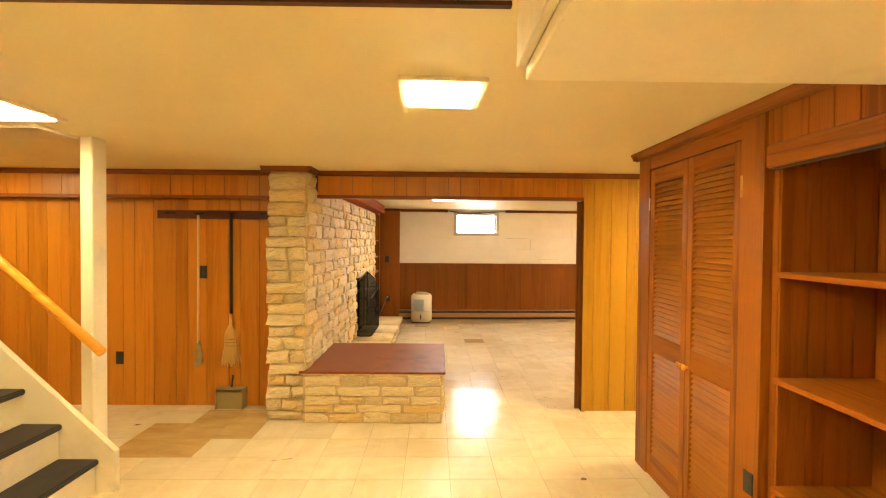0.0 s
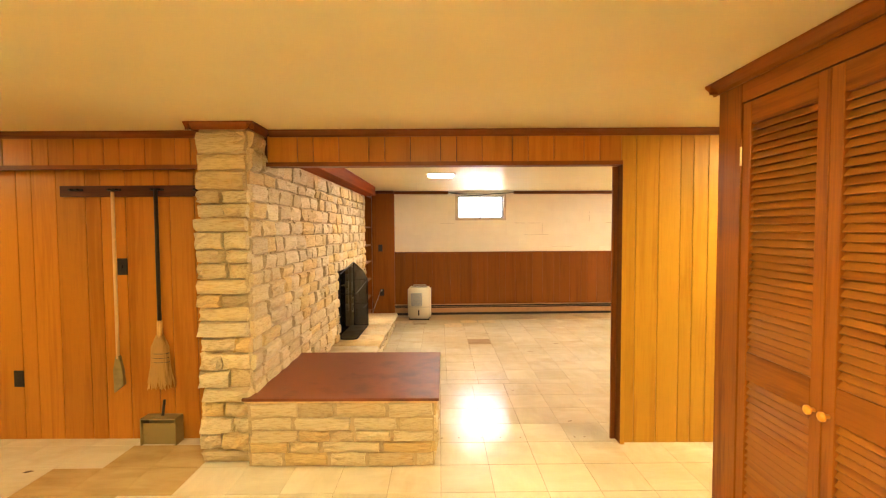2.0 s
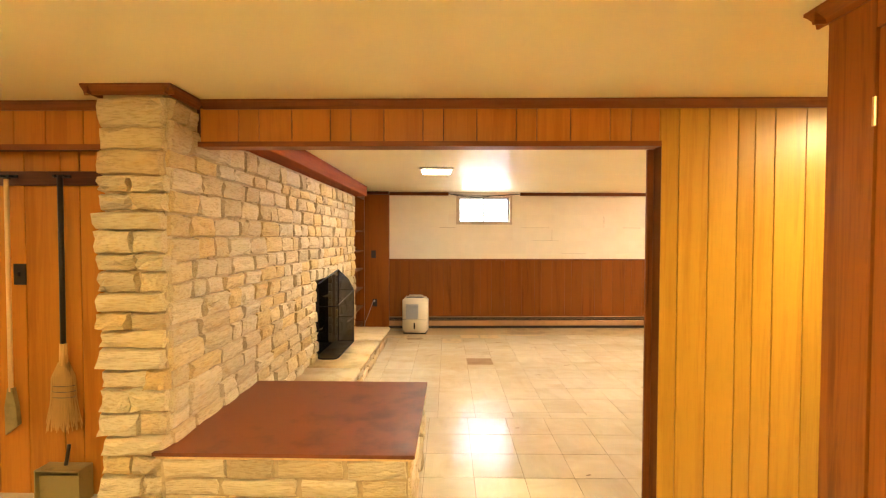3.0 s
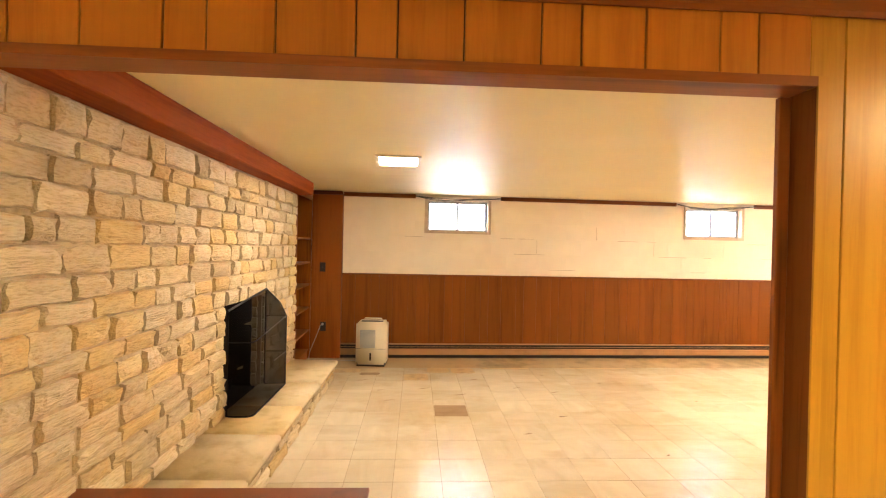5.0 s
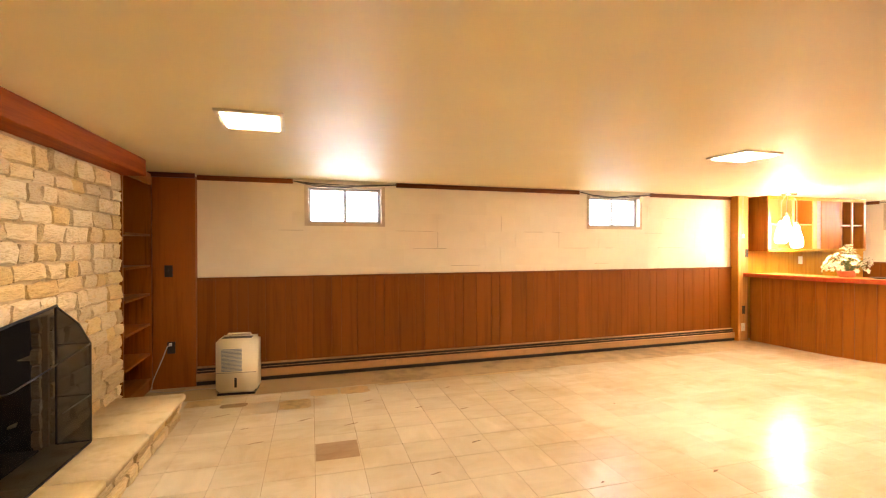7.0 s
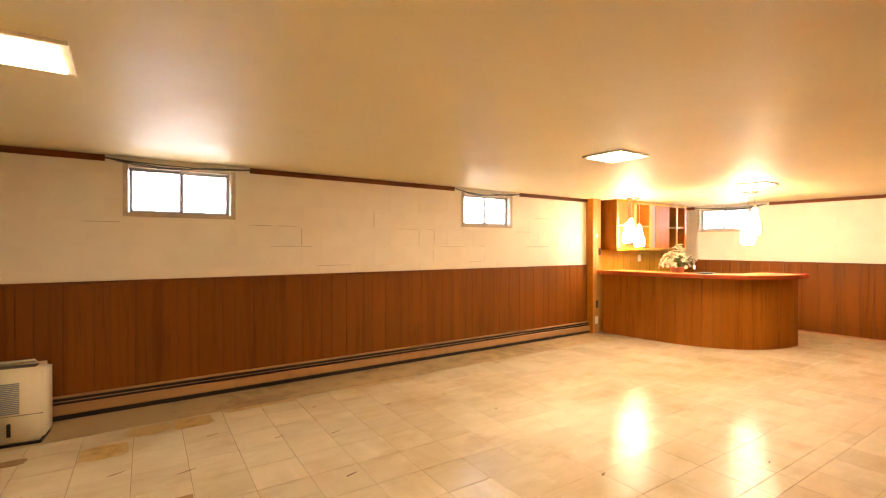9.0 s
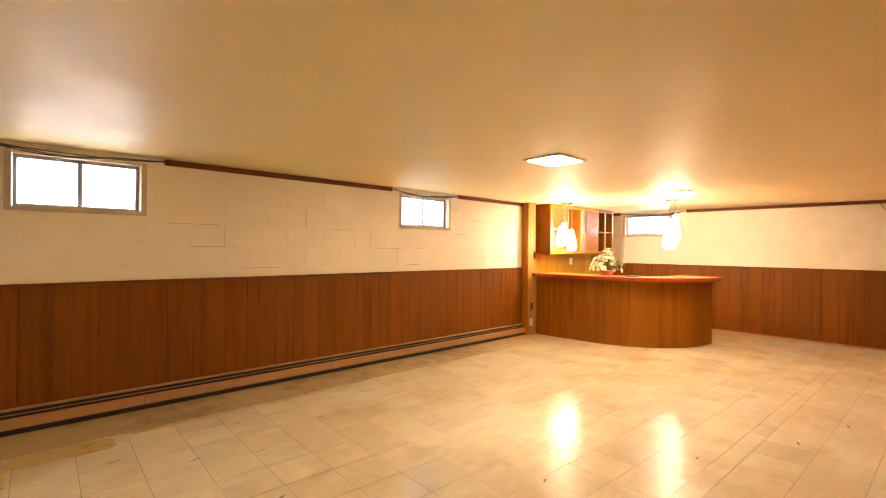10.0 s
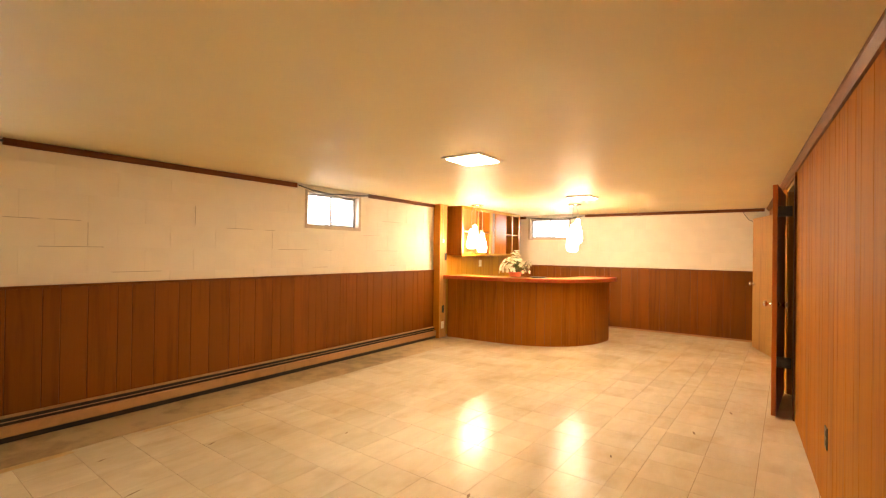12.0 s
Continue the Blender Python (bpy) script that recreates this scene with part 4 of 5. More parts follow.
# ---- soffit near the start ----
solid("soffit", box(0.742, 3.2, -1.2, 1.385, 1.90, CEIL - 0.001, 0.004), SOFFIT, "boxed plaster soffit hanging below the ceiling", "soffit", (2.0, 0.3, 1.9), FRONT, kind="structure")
solid("soffit_trim", box(0.718, 0.741, -1.2, 1.375, 1.925, CEIL - 0.002, 0.003), CREAM, "cream painted board on the side of the soffit", "trim", (0.76, 0.3, 1.93), FRONT, kind="structure")
solid("trim", box(-2.6, 0.715, 1.43, 1.45, CEIL - 0.012, CEIL - 0.001), DARK["x"], "thin brown trim strip across the ceiling", "trim", (-1.0, 1.39, 2.1), FRONT, kind="structure")

# ---- stairs ----
stairs = thing("staircase", (-2.4, 2.6, 0), "cream painted wooden stairs with black rubber treads", "staircase", FRONT)
SX, RISE, RUN, SY0, SY1 = -1.442, 0.208, 0.213, 1.95, 2.985
for i in range(8):
    x1, z1 = SX - 0.02 - i * RUN, (i + 1) * RISE - 0.005
    part("riser", box(x1 - 0.045, x1 - 0.025, SY0, SY1, i * RISE + (0 if i == 0 else -0.02), z1 - 0.035), CREAM, stairs)
    part("tread", box(x1 - RUN - 0.03, x1, SY0, SY1, z1 - 0.035, z1, 0.008, segments=2), RUBBER, stairs, "black rubber-covered tread")
for y in (SY1 + 0.002, SY0 - 0.042):
    o = [(SX + 0.07, 0.0), (SX + 0.07, 0.244), (SX - 8 * RUN, 0.244 + (8 * RUN + 0.07) * 0.925), (SX - 8 * RUN, 8 * RISE - 0.32), (SX - 0.40, 0.0)]
    b = bmesh.new()
    n = len(o)
    v0 = [b.verts.new((x, y, z)) for x, z in o]
    v1 = [b.verts.new((x, y + 0.038, z)) for x, z in o]
    b.faces.new(v0)
    b.faces.new(v1[::-1])
    for i in range(n):
        b.faces.new((v0[(i + 1) % n], v0[i], v1[i], v1[(i + 1) % n]))
    bmesh.ops.recalc_face_normals(b, faces=b.faces)
    part("stringer", b, CREAM, stairs, "cream painted side board")
post = solid("stair_post", box(-1.605, -1.532, 3.03, 3.155, 0, CEIL - 0.001, 0.006), CREAM, "cream painted wooden post from floor to ceiling beside the stairs", "post", (-1.57, 3.09, 0), FRONT)
rail = solid("handrail", tube([(-1.40, 2.93, 0.845), (-2.75, 2.93, 2.065)], 0.026, 14), RAILWOOD, "varnished round wooden handrail beside the stairs", "handrail", (-2.4, 2.93, 1.6), FRONT, True)
part("bracket", tube([(-1.565, 2.93, 0.97), (-1.565, 2.96, 0.94), (-1.565, 3.03, 0.94)], 0.007), BRASS, rail, "brass rail bracket", True)
solid("ceiling_drop", box(-4.1, -1.61, 2.75, 3.03, CEIL - 0.02, CEIL - 0.001, 0.003), CREAM, "slightly lower painted ceiling panel over the stairs", "ceiling", (-2.9, 2.0, 2.1), FRONT, kind="structure")
SOUTHWOOD = wood("tan_paneling", (0.42, 0.150, 0.010), (0.32, 0.103, 0.006), "z", 0.5, 0.12, 1.0, 0.0, 0.12)

# ---- brooms on their rail ----
hang = solid("tool_rail", box(-1.98, -0.92, 4.395, 4.418, 1.69, 1.765, 0.003), DARK["x"], "dark wooden hanging rail fixed to the paneled wall", "rail", (-1.45, 4.41, 1.72), FRONT)
for x in (-1.60, -1.31, -1.02, -1.86):
    b = box(x - 0.045, x + 0.045, 4.383, 4.394, 1.728, 1.744, 0.002)
    box(x - 0.028, x - 0.018, 4.355, 4.384, 1.730, 1.742, bm=b)
    box(x + 0.018, x + 0.028, 4.355, 4.384, 1.730, 1.742, bm=b)
    part("clip", b, IRON, hang, "black iron spring clip")

mop = thing("hand_brush", (-1.60, 4.37, 1.70), "worn flat brush on a long pale pole, hanging from the rail", "brush", FRONT)
part("pole", tube([(-1.60, 4.370, 1.72), (-1.605, 4.375, 0.58)], 0.011, 10), BAREWOOD, mop, "", True)
b = bmesh.new()
ring = [(-0.012, 0.60), (0.012, 0.60), (0.032, 0.50), (0.040, 0.40), (-0.028, 0.345), (-0.03, 0.50)]
for d in (0.012, -0.012):
    b.faces.new([b.verts.new((-1.605 + x, 4.378 + d, z)) for x, z in ring])
vs = list(b.verts)
for i in range(6):
    b.faces.new((vs[i], vs[(i + 1) % 6], vs[6 + (i + 1) % 6], vs[6 + i]))
bmesh.ops.recalc_face_normals(b, faces=b.faces)
part("blade", b, TIN, mop, "dull worn flat head")

broom = thing("corn_broom", (-1.305, 4.36, 1.70), "straw corn broom with a black handle, hanging from the rail", "broom", FRONT)
part("handle", tube([(-1.305, 4.365, 1.74), (-1.305, 4.365, 0.84)], 0.013, 12), BLACK, broom, "glossy black painted handle", True)
part("ferrule", tube([(-1.305, 4.365, 0.845), (-1.305, 4.365, 0.73)], [0.017, 0.020], 12), STRAW, broom, "bound straw neck", True)
rnd = random.Random(5)
b = bmesh.new()
for i in range(170):
    u, d = rnd.uniform(-1, 1), rnd.uniform(-1, 1)
    top = Vector((-1.305 + 0.018 * u, 4.365 + 0.014 * d, 0.745))
    shoulder = Vector((-1.305 + 0.052 * u, 4.363 + 0.020 * d, 0.685 - 0.02 * abs(u)))
    mid = Vector((-1.305 + 0.056 * u + rnd.uniform(-0.003, 0.003), 4.363 + 0.022 * d, 0.54))
    end = Vector((-1.305 + 0.078 * u + rnd.uniform(-0.01, 0.01), 4.363 + 0.028 * d, 0.40 + rnd.uniform(-0.03, 0.03)))
    pts, rr = [top, shoulder, mid, end], 0.0032
    for p, q in zip(pts, pts[1:]):
        vs = [b.verts.new(p + Vector((-rr, 0, 0))), b.verts.new(p + Vector((rr, -rr, 0))), b.verts.new(q + Vector((rr, -rr, 0))), b.verts.new(q + Vector((-rr, 0, 0)))]
        b.faces.new(vs)
part("bristles", b, STRAW, broom, "flared bundle of pale straw", kind="stuff")
for z, hw in ((0.62, 0.057), (0.59, 0.058), (0.56, 0.059)):
    part("stitching", tube([(-1.305 + hw * math.cos(a), 4.363 + 0.025 * math.sin(a), z) for a in [2 * math.pi * k / 16 for k in range(17)]], 0.002, 4), CABLE, broom)

pan = thing("dustpan", (-1.30, 4.35, 0), "dull metal dustpan leaning upright against the paneled wall", "dustpan", FRONT)
b = box(-1.42, -1.18, 4.39, 4.396, 0.004, 0.185)
box(-1.42, -1.414, 4.30, 4.39, 0.004, 0.185, bm=b)
box(-1.186, -1.18, 4.30, 4.39, 0.004, 0.185, bm=b)
box(-1.42, -1.18, 4.30, 4.396, 0.180, 0.187, bm=b)
box(-1.414, -1.186, 4.325, 4.331, 0.004, 0.150, bm=b)
part("pan", b, TIN, pan, "dull olive metal tray")
part("handle", tube([(-1.30, 4.36, 0.187), (-1.30, 4.385, 0.29)], 0.009), BLACK, pan, "", True)
wall_plate("light_switch", -1.58, 4.418, 1.21, "black switch plate on the paneled wall behind the brush", BLACK, frame_of=FRONT, kindof="switch")
wall_plate("power_outlet", -2.33, 4.418, 0.43, "black outlet low on the paneled wall", BLACK, frame_of=FRONT)

# ---- bar ----
BZ = 0.935
def bar_path():
    """The front of the bar on the floor: straight out from the wall, then a wide bend to the end wall's side."""
    ctrl = [(7.27, 8.95), (7.29, 8.55), (7.31, 8.15), (7.37, 7.78), (7.50, 7.43), (7.74, 7.12), (8.06, 6.91), (8.40, 6.82), (8.66, 6.80)]
    pts = []
    for i in range(len(ctrl) - 1):
        p0, p1, p2, p3 = (Vector(ctrl[max(0, min(len(ctrl) - 1, i + k))]) for k in (-1, 0, 1, 2))
        for s in range(6):
            t = s / 6
            pts.append(0.5 * ((2 * p1) + (p2 - p0) * t + (2 * p0 - 5 * p1 + 4 * p2 - p3) * t * t + (3 * p1 - p0 - 3 * p2 + p3) * t ** 3))
    return pts + [Vector(ctrl[-1])]


def offset_path(pts, d):
    out = []
    for i, p in enumerate(pts):
        t = (pts[min(i + 1, len(pts) - 1)] - pts[max(i - 1, 0)]).normalized()
        out.append(p + d * Vector((t.y, -t.x)) * -1)
    return out


bp = bar_path()
bar = thing("bar_counter", (7.9, 7.6, 0), "curved wooden home bar with vertical boards and red-edged top", "bar counter")


def ribbon(pts, thick, z0, z1):
    inner = offset_path(pts, thick)
    return extrude_outline([(p.x, p.y) for p in pts] + [(p.x, p.y) for p in reversed(inner)], z0, z1)


part("carcass", ribbon(offset_path(bp, 0.012), 0.03, 0.0, BZ), GROOVE, bar)
lengths = [0.0]
for p, q in zip(bp, bp[1:]):
    lengths.append(lengths[-1] + (q - p).length)


def along(s):
    for i in range(len(bp) - 1):
        if s <= lengths[i + 1] or i == len(bp) - 2:
            t = (s - lengths[i]) / (lengths[i + 1] - lengths[i])
            return bp[i].lerp(bp[i + 1], min(1, t))


s, i = 0.0, 0
bw = (0.17, 0.11, 0.20, 0.13, 0.09, 0.16, 0.12)
while s < lengths[-1] - 0.03:
    w = min(bw[i % len(bw)], lengths[-1] - s)
    n = 3
    pts = [along(s + 0.002 + (w - 0.004) * k / n) for k in range(n + 1)]
    inner = [p + Vector((0.0, 0.0)) for p in offset_path(pts, 0.011)]
    part("board", extrude_outline([(p.x, p.y) for p in pts] + [(p.x, p.y) for p in reversed(inner)], 0.0, BZ), BARWOOD, bar)
    s, i = s + w, i + 1
part("end_panel", box(8.64, 8.665, 6.812, 7.25, 0, BZ), BARWOOD, bar)
outer = offset_path(bp, -0.10)
outer[0] = Vector((7.15, 8.958))
outer = outer + [Vector((8.76, 6.71)), Vector((8.80, 6.78)), Vector((8.80, 7.22)), Vector((8.72, 7.30))]
inside = [Vector(q) for q in ((8.25, 7.34), (8.02, 7.48), (7.88, 7.72), (7.82, 8.05), (7.81, 8.45), (7.80, 8.958))]
outl = [(p.x, p.y) for p in outer + inside]
part("top", extrude_outline(outl, BZ + 0.002, BZ + 0.046), BARTOP, bar, "orange-tan laminate top")
b = extrude_outline([(p.x, p.y) for p in outer] + [(p.x, p.y) for p in reversed([p + (Vector((7.95, 7.8)) - p).normalized() * 0.012 for p in outer])], BZ, BZ + 0.052)
part("edge_band", b, RED, bar, "raised red laminate edge band")
part("back_shelf", box(7.33, 7.78, 8.1, 8.95, 0.5, 0.52), BARWOOD, bar)

# Lit and shaded sides are coloured apart: light wood post, darker added strip.
post2 = solid("wall_post", box(7.06, 7.255, 8.965, WY, 0, CEIL - 0.001, 0.003), LIGHTWOOD, "honey wood post between the window wall and the bar", "post", (7.15, 9.0, 0), kind="structure")
part("edge_strip", box(7.045, 7.059, 8.955, WY, 0, CEIL - 0.002), AMBER, post2, "darker strip for the post's shaded side")
wall_plate("light_switch", 7.215, 8.964, 1.28, "brown switch plate on the wooden post", BLACK, kindof="switch", w=0.055)
wall_plate("power_outlet", 7.16, 8.964, 0.45, "dark outlet low on the wooden post", BLACK, w=0.06)
wall_plate("junction_cover", 7.15, 8.964, 0.20, "cream cover plate low on the wooden post", WHITE, w=0.075, kindof="switch")
pull = solid("cable_box", box(7.12, 7.155, 8.944, 8.963, 1.50, 1.56, 0.004), WHITE, "small white cable box on the wooden post", "cable box", (7.14, 8.95, 1.5))
part("cable", tube([(7.14, 8.957, CEIL - 0.003), (7.135, 8.957, 1.8), (7.14, 8.957, 1.56)], 0.003, 6), CORD, pull)

back_panel = solid("bar_back_panel", box(7.256, WX, WY - 0.012, WY, 0, CEIL - 0.002), GROOVE, "honey plank wall behind the bar", "paneling", (8.5, WY, 0), kind="structure")
planks(back_panel, "x", 7.256, WX - 0.02, 0.0, CEIL - 0.003, WY - 0.021, -1, PANEL, 3)

# ---- wall cabinet over the bar ----
cab = thing("wall_cabinet", (8.3, 8.9, 1.31), "open-fronted honey wood wall cabinet above the bar, nearly empty", "cabinet")
CX0, CX1, CY0, CY1, CZ0, CZ1 = 7.35, 9.42, 8.76, 9.058, 1.31, 2.105
part("side", box(CX0, CX0 + 0.02, CY0, CY1, CZ0, CZ1), BARWOOD, cab, "plain wooden side panel")
part("side", box(CX1 - 0.02, CX1, CY0, CY1, CZ0, CZ1), BARWOOD, cab)
part("bottom", box(CX0 + 0.02, CX1 - 0.02, CY0 + 0.002, CY1, CZ0, CZ0 + 0.02), PANEL, cab)
part("back", box(CX0 + 0.02, CX1 - 0.02, CY1 - 0.012, CY1, CZ0 + 0.02, CZ1), LIGHTWOOD, cab)
part("face_rail", box(CX0, CX1, CY0 - 0.02, CY0 - 0.001, CZ0 - 0.008, CZ0 + 0.03), PANEL, cab)
part("face_rail", box(CX0, CX1, CY0 - 0.02, CY0 - 0.001, CZ1 - 0.05, CZ1), PANEL, cab)
for x, w, m in ((CX0, 0.05, LIGHTWOOD), (7.84, 0.03, LIGHTWOOD), (8.26, 0.08, LIGHTWOOD), (8.43, 0.31, BARWOOD), (8.74, 0.12, BARWOOD), (9.10, 0.03, LIGHTWOOD), (CX1 - 0.05, 0.05, BARWOOD)):
    part("face_stile", box(x, x + w, CY0 - 0.02, CY0 - 0.001, CZ0 + 0.03, CZ1 - 0.05), m, cab)
for x in (8.29, 8.80):
    part("partition", box(x, x + 0.02, CY0, CY1 - 0.012, CZ0 + 0.02, CZ1), BARWOOD, cab)
for x0, x1 in ((CX0 + 0.02, 8.29), (8.82, CX1 - 0.02)):
    part("shelf", box(x0, x1, CY0 + 0.004, CY1 - 0.012, 1.69, 1.708), LIGHTWOOD, cab)
part("glass_door", box(8.342, 8.428, CY0 - 0.014, CY0 - 0.009, CZ0 + 0.032, CZ1 - 0.052), DOORGLASS, cab, "narrow glass door, its reflections given as plain grey")
wall_plate("power_outlet", 8.46, WY - 0.022, 1.16, "white outlet with a plug above the bar back", WHITE, w=0.09, h=0.12)
solid("trim", box(9.42, WX - 0.024, WY - 0.05, WY - 0.022, CEIL - 0.055, CEIL - 0.004), DARK["x"], "short dark trim beside the wall cabinet", "trim", (9.7, WY, CEIL), kind="structure")

# ---- flowers on the bar ----
def flowers(x, y, z):
    t = thing("flower_arrangement", (x, y, z), "white artificial flowers in a small pink pot on the bar", "flowers")
    part("pot", lathe([(0.075, 0), (0.085, 0.02), (0.10, 0.07), (0.105, 0.075), (0.09, 0.078)], 20, (x, y, z)), TERRACOTTA, t, "pink glazed pot", True)
    rnd = random.Random(11)
    stems, leaves = bmesh.new(), bmesh.new()
    for i in range(110):
        a = rnd.uniform(0, 2 * math.pi)
        reach = rnd.uniform(0.03, 0.25)
        high = 0.11 + (0.25 - reach) * 1.15 + rnd.uniform(-0.06, 0.05)
        tip = Vector((x + reach * math.cos(a) * 1.15, y + reach * math.sin(a), z + max(0.07, high)))
        if i < 2:
            tip = Vector((x + (-0.05, 0.07)[i], y, z + (0.36, 0.40)[i]))
        tube([(x, y, z + 0.07), ((x + tip.x) / 2, (y + tip.y) / 2, (z + tip.z) / 2 + 0.04), tip], 0.002, 4, stems)
        f = bmesh.new()
        petals = 6
        r = rnd.uniform(0.024, 0.044)
        for k in range(petals):
            pa = 2 * math.pi * k / petals + rnd.uniform(-0.2, 0.2)
            c, s = math.cos(pa), math.sin(pa)
            q = [(0, 0, 0), (r * 0.5 * c - r * 0.3 * s, r * 0.5 * s + r * 0.3 * c, r * 0.3), (r * c, r * s, r * rnd.uniform(0.1, 0.5)), (r * 0.5 * c + r * 0.3 * s, r * 0.5 * s - r * 0.3 * c, r * 0.3)]
            f.faces.new([f.verts.new(p) for p in q])
        bmesh.ops.create_icosphere(f, subdivisions=1, radius=r * 0.28, matrix=Matrix.Translation((0, 0, r * 0.3)))
        d = (tip - Vector((x, y, z + 0.05))).normalized()
        f.transform(Matrix.Translation(tip) @ d.to_track_quat("Z", "Y").to_matrix().to_4x4())
        part("blossom", f, PETAL, t)
    for i in range(240):
        a, reach = rnd.uniform(0, 2 * math.pi), rnd.uniform(0.05, 0.24)
        c = Vector((x + reach * math.cos(a), y + reach * math.sin(a), z + 0.09 + rnd.uniform(0, 0.14)))
        d = Vector((math.cos(a), math.sin(a), rnd.uniform(-0.3, 0.8))).normalized()
        s = d.cross(Vector((0, 0, 1))).normalized() * 0.012
        l = rnd.uniform(0.04, 0.07)
        leaves.faces.new([leaves.verts.new(p) for p in (c, c + d * l * 0.5 + s, c + d * l, c + d * l * 0.5 - s)])
    part("stems", stems, LEAF, t, kind="stuff")
    part("leaves", leaves, LEAF, t, "small dark green leaves", kind="stuff")
    return t


flowers(7.70, 7.97, BZ + 0.047)
tray = solid("dark_tray", lathe([(0.10, 0), (0.13, 0.012), (0.125, 0.014), (0.09, 0.006)], 24, (7.78, 7.62, BZ + 0.047)), BLACK, "flat black tray lying on the bar", "tray", (7.78, 7.62, BZ + 0.047), smooth=True)

# ---- doors of the long wall ----
def door_leaf(x, y, angle, w, mat, label, knob=True, h=1.97):
    m = SOUTH @ Matrix.Translation((x, y, 0)) @ Matrix.Rotation(radians(angle), 4, "Z")
    t = thing("door", (0, 0, 0), label, "door", m, kind="structure")
    part("leaf", box(0, w, -0.035, 0, 0.012, h, 0.002), mat, t)
    for z in (0.28, h - 0.25):
        part("hinge", box(-0.012, 0.004, -0.03, 0.006, z - 0.05, z + 0.05, 0.002), BLACK, t, "black strap hinge")
    if knob:
        for s in (1, -1):
            k = lathe([(0.026, 0.0), (0.024, 0.006), (0.010, 0.01), (0.009, 0.035), (0.024, 0.045), (0.027, 0.058), (0.018, 0.068)], 18)
            k.transform(Matrix.Translation((w - 0.07, 0.0 if s > 0 else -0.035, 0.95)) @ Matrix.Rotation(radians(-90 * s), 4, "X"))
            part("knob", k, CHROME, t, "polished chrome door knob", True)
    return t


DOOR_DARK = wood("reddish_door", (0.40, 0.11, 0.018), (0.28, 0.068, 0.010), "z", 0.4, 0.1)
ajar = door_leaf(5.07, 0.012, 180 - 7.5, 0.86, DOOR_DARK, "reddish stained door standing slightly ajar")
for z in (0.47, 1.74):
    strap = part("strap_hinge", box(0.845, 0.851, 0.001, 0.10, z - 0.045, z + 0.045, 0.002), BLACK, ajar, "black iron strap hinge across the gap")
    for q in (-0.028, 0.0, 0.028):
        part("knuckle", box(0.851, 0.857, 0.012, 0.09, z + q - 0.008, z + q + 0.008, 0.002), BLACK, strap)
door_leaf(6.92, 0.012, 15, 0.80, LIGHTWOOD, "light wooden door standing half open", h=1.92)
solid("door_casing", box(4.20, 4.28, -0.001, 0.012, 0, 2.03), DARK["z"], "dark narrow casing beside the doorway", "trim", (4.24, 0, 0), SOUTH, kind="structure")
solid("door_casing", box(4.20, 5.15, -0.001, 0.012, 2.03, 2.06), OAK_H["x"], "stained casing above the doorway", "trim", (5.6, 0, 2.0), SOUTH, kind="structure")
wall_plate("power_outlet", 2.6, -0.001, 0.40, "dark outlet low on the long paneled wall", BLACK, out=1, frame_of=SOUTH)
solid("trim", profile([(-0.002, CEIL - 0.05), (0.012, CEIL - 0.05), (0.036, CEIL - 0.02), (0.036, CEIL - 0.002), (-0.002, CEIL - 0.002)], "x", 0.0, 8.2), OAK_H["x"], "stained crown trim along the long wall", "trim", (4, 0, CEIL), SOUTH, kind="structure")
solid("wall_wire", tube([(WX - 0.03, 5.08, 2.06), (WX - 0.10, 5.05, 2.0), (WX - 0.05, 5.0, 1.93), (WX - 0.05, 4.94, 1.9)], 0.004), CABLE, "dark loose wire hanging from the corner trim", "wire", smooth=True)

# ---- cables looped over the windows ----
def window_cables(a0, a1, axis, face, seed):
    rnd = random.Random(seed)
    t = None
    for k in range(4):
        pts = []
        sag = rnd.uniform(0.02, 0.05)
        for i in range(13):
            u = i / 12
            a = a0 + (a1 - a0) * u
            z = CEIL - 0.03 - sag * math.sin(math.pi * u) - 0.012 * k * math.sin(math.pi * min(1, u * 1.6)) + rnd.uniform(-0.003, 0.003)
            o = face - 0.03 - 0.006 * k
            pts.append((a, o, z) if axis == "x" else (o, a, z))
        b = tube(pts, 0.0045, 6)
        if t is None:
            t = solid("cable_bundle", b, CABLE, "loose dark cables strung across the top of the window", "cables", smooth=True)
        else:
            part("cable", b, CABLE, t, smooth=True)
    return t


window_cables(0.90, 2.02, "x", WY, 1)
window_cables(4.45, 5.58, "x", WY, 2)
window_cables(7.64, 8.84, "y", WX, 3)

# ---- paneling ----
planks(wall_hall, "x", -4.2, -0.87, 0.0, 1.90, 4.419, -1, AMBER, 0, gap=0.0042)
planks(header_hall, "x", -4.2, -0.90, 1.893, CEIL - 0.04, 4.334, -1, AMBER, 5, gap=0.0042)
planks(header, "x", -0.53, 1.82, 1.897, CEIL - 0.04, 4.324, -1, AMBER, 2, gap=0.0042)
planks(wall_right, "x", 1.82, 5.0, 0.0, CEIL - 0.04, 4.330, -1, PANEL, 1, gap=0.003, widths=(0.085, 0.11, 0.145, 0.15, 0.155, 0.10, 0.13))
planks(wains_n, "x", -0.02, 7.045, 0.18, CAP - 0.019, WY - 0.021, -1, WAINSCOT, 4, "board", gap=0.002)
planks(wains_e, "y", 4.76, WY - 0.03, 0.03, 1.099, WX - 0.021, -1, WAINSCOT, 6, "board", gap=0.0028)
planks(south, "x", 0.05, 4.19, 0.0, CEIL - 0.05, -0.002, 1, SOUTHWOOD, 7)
planks(south, "x", 5.10, 8.2, 0.0, CEIL - 0.05, -0.002, 1, SOUTHWOOD, 2)
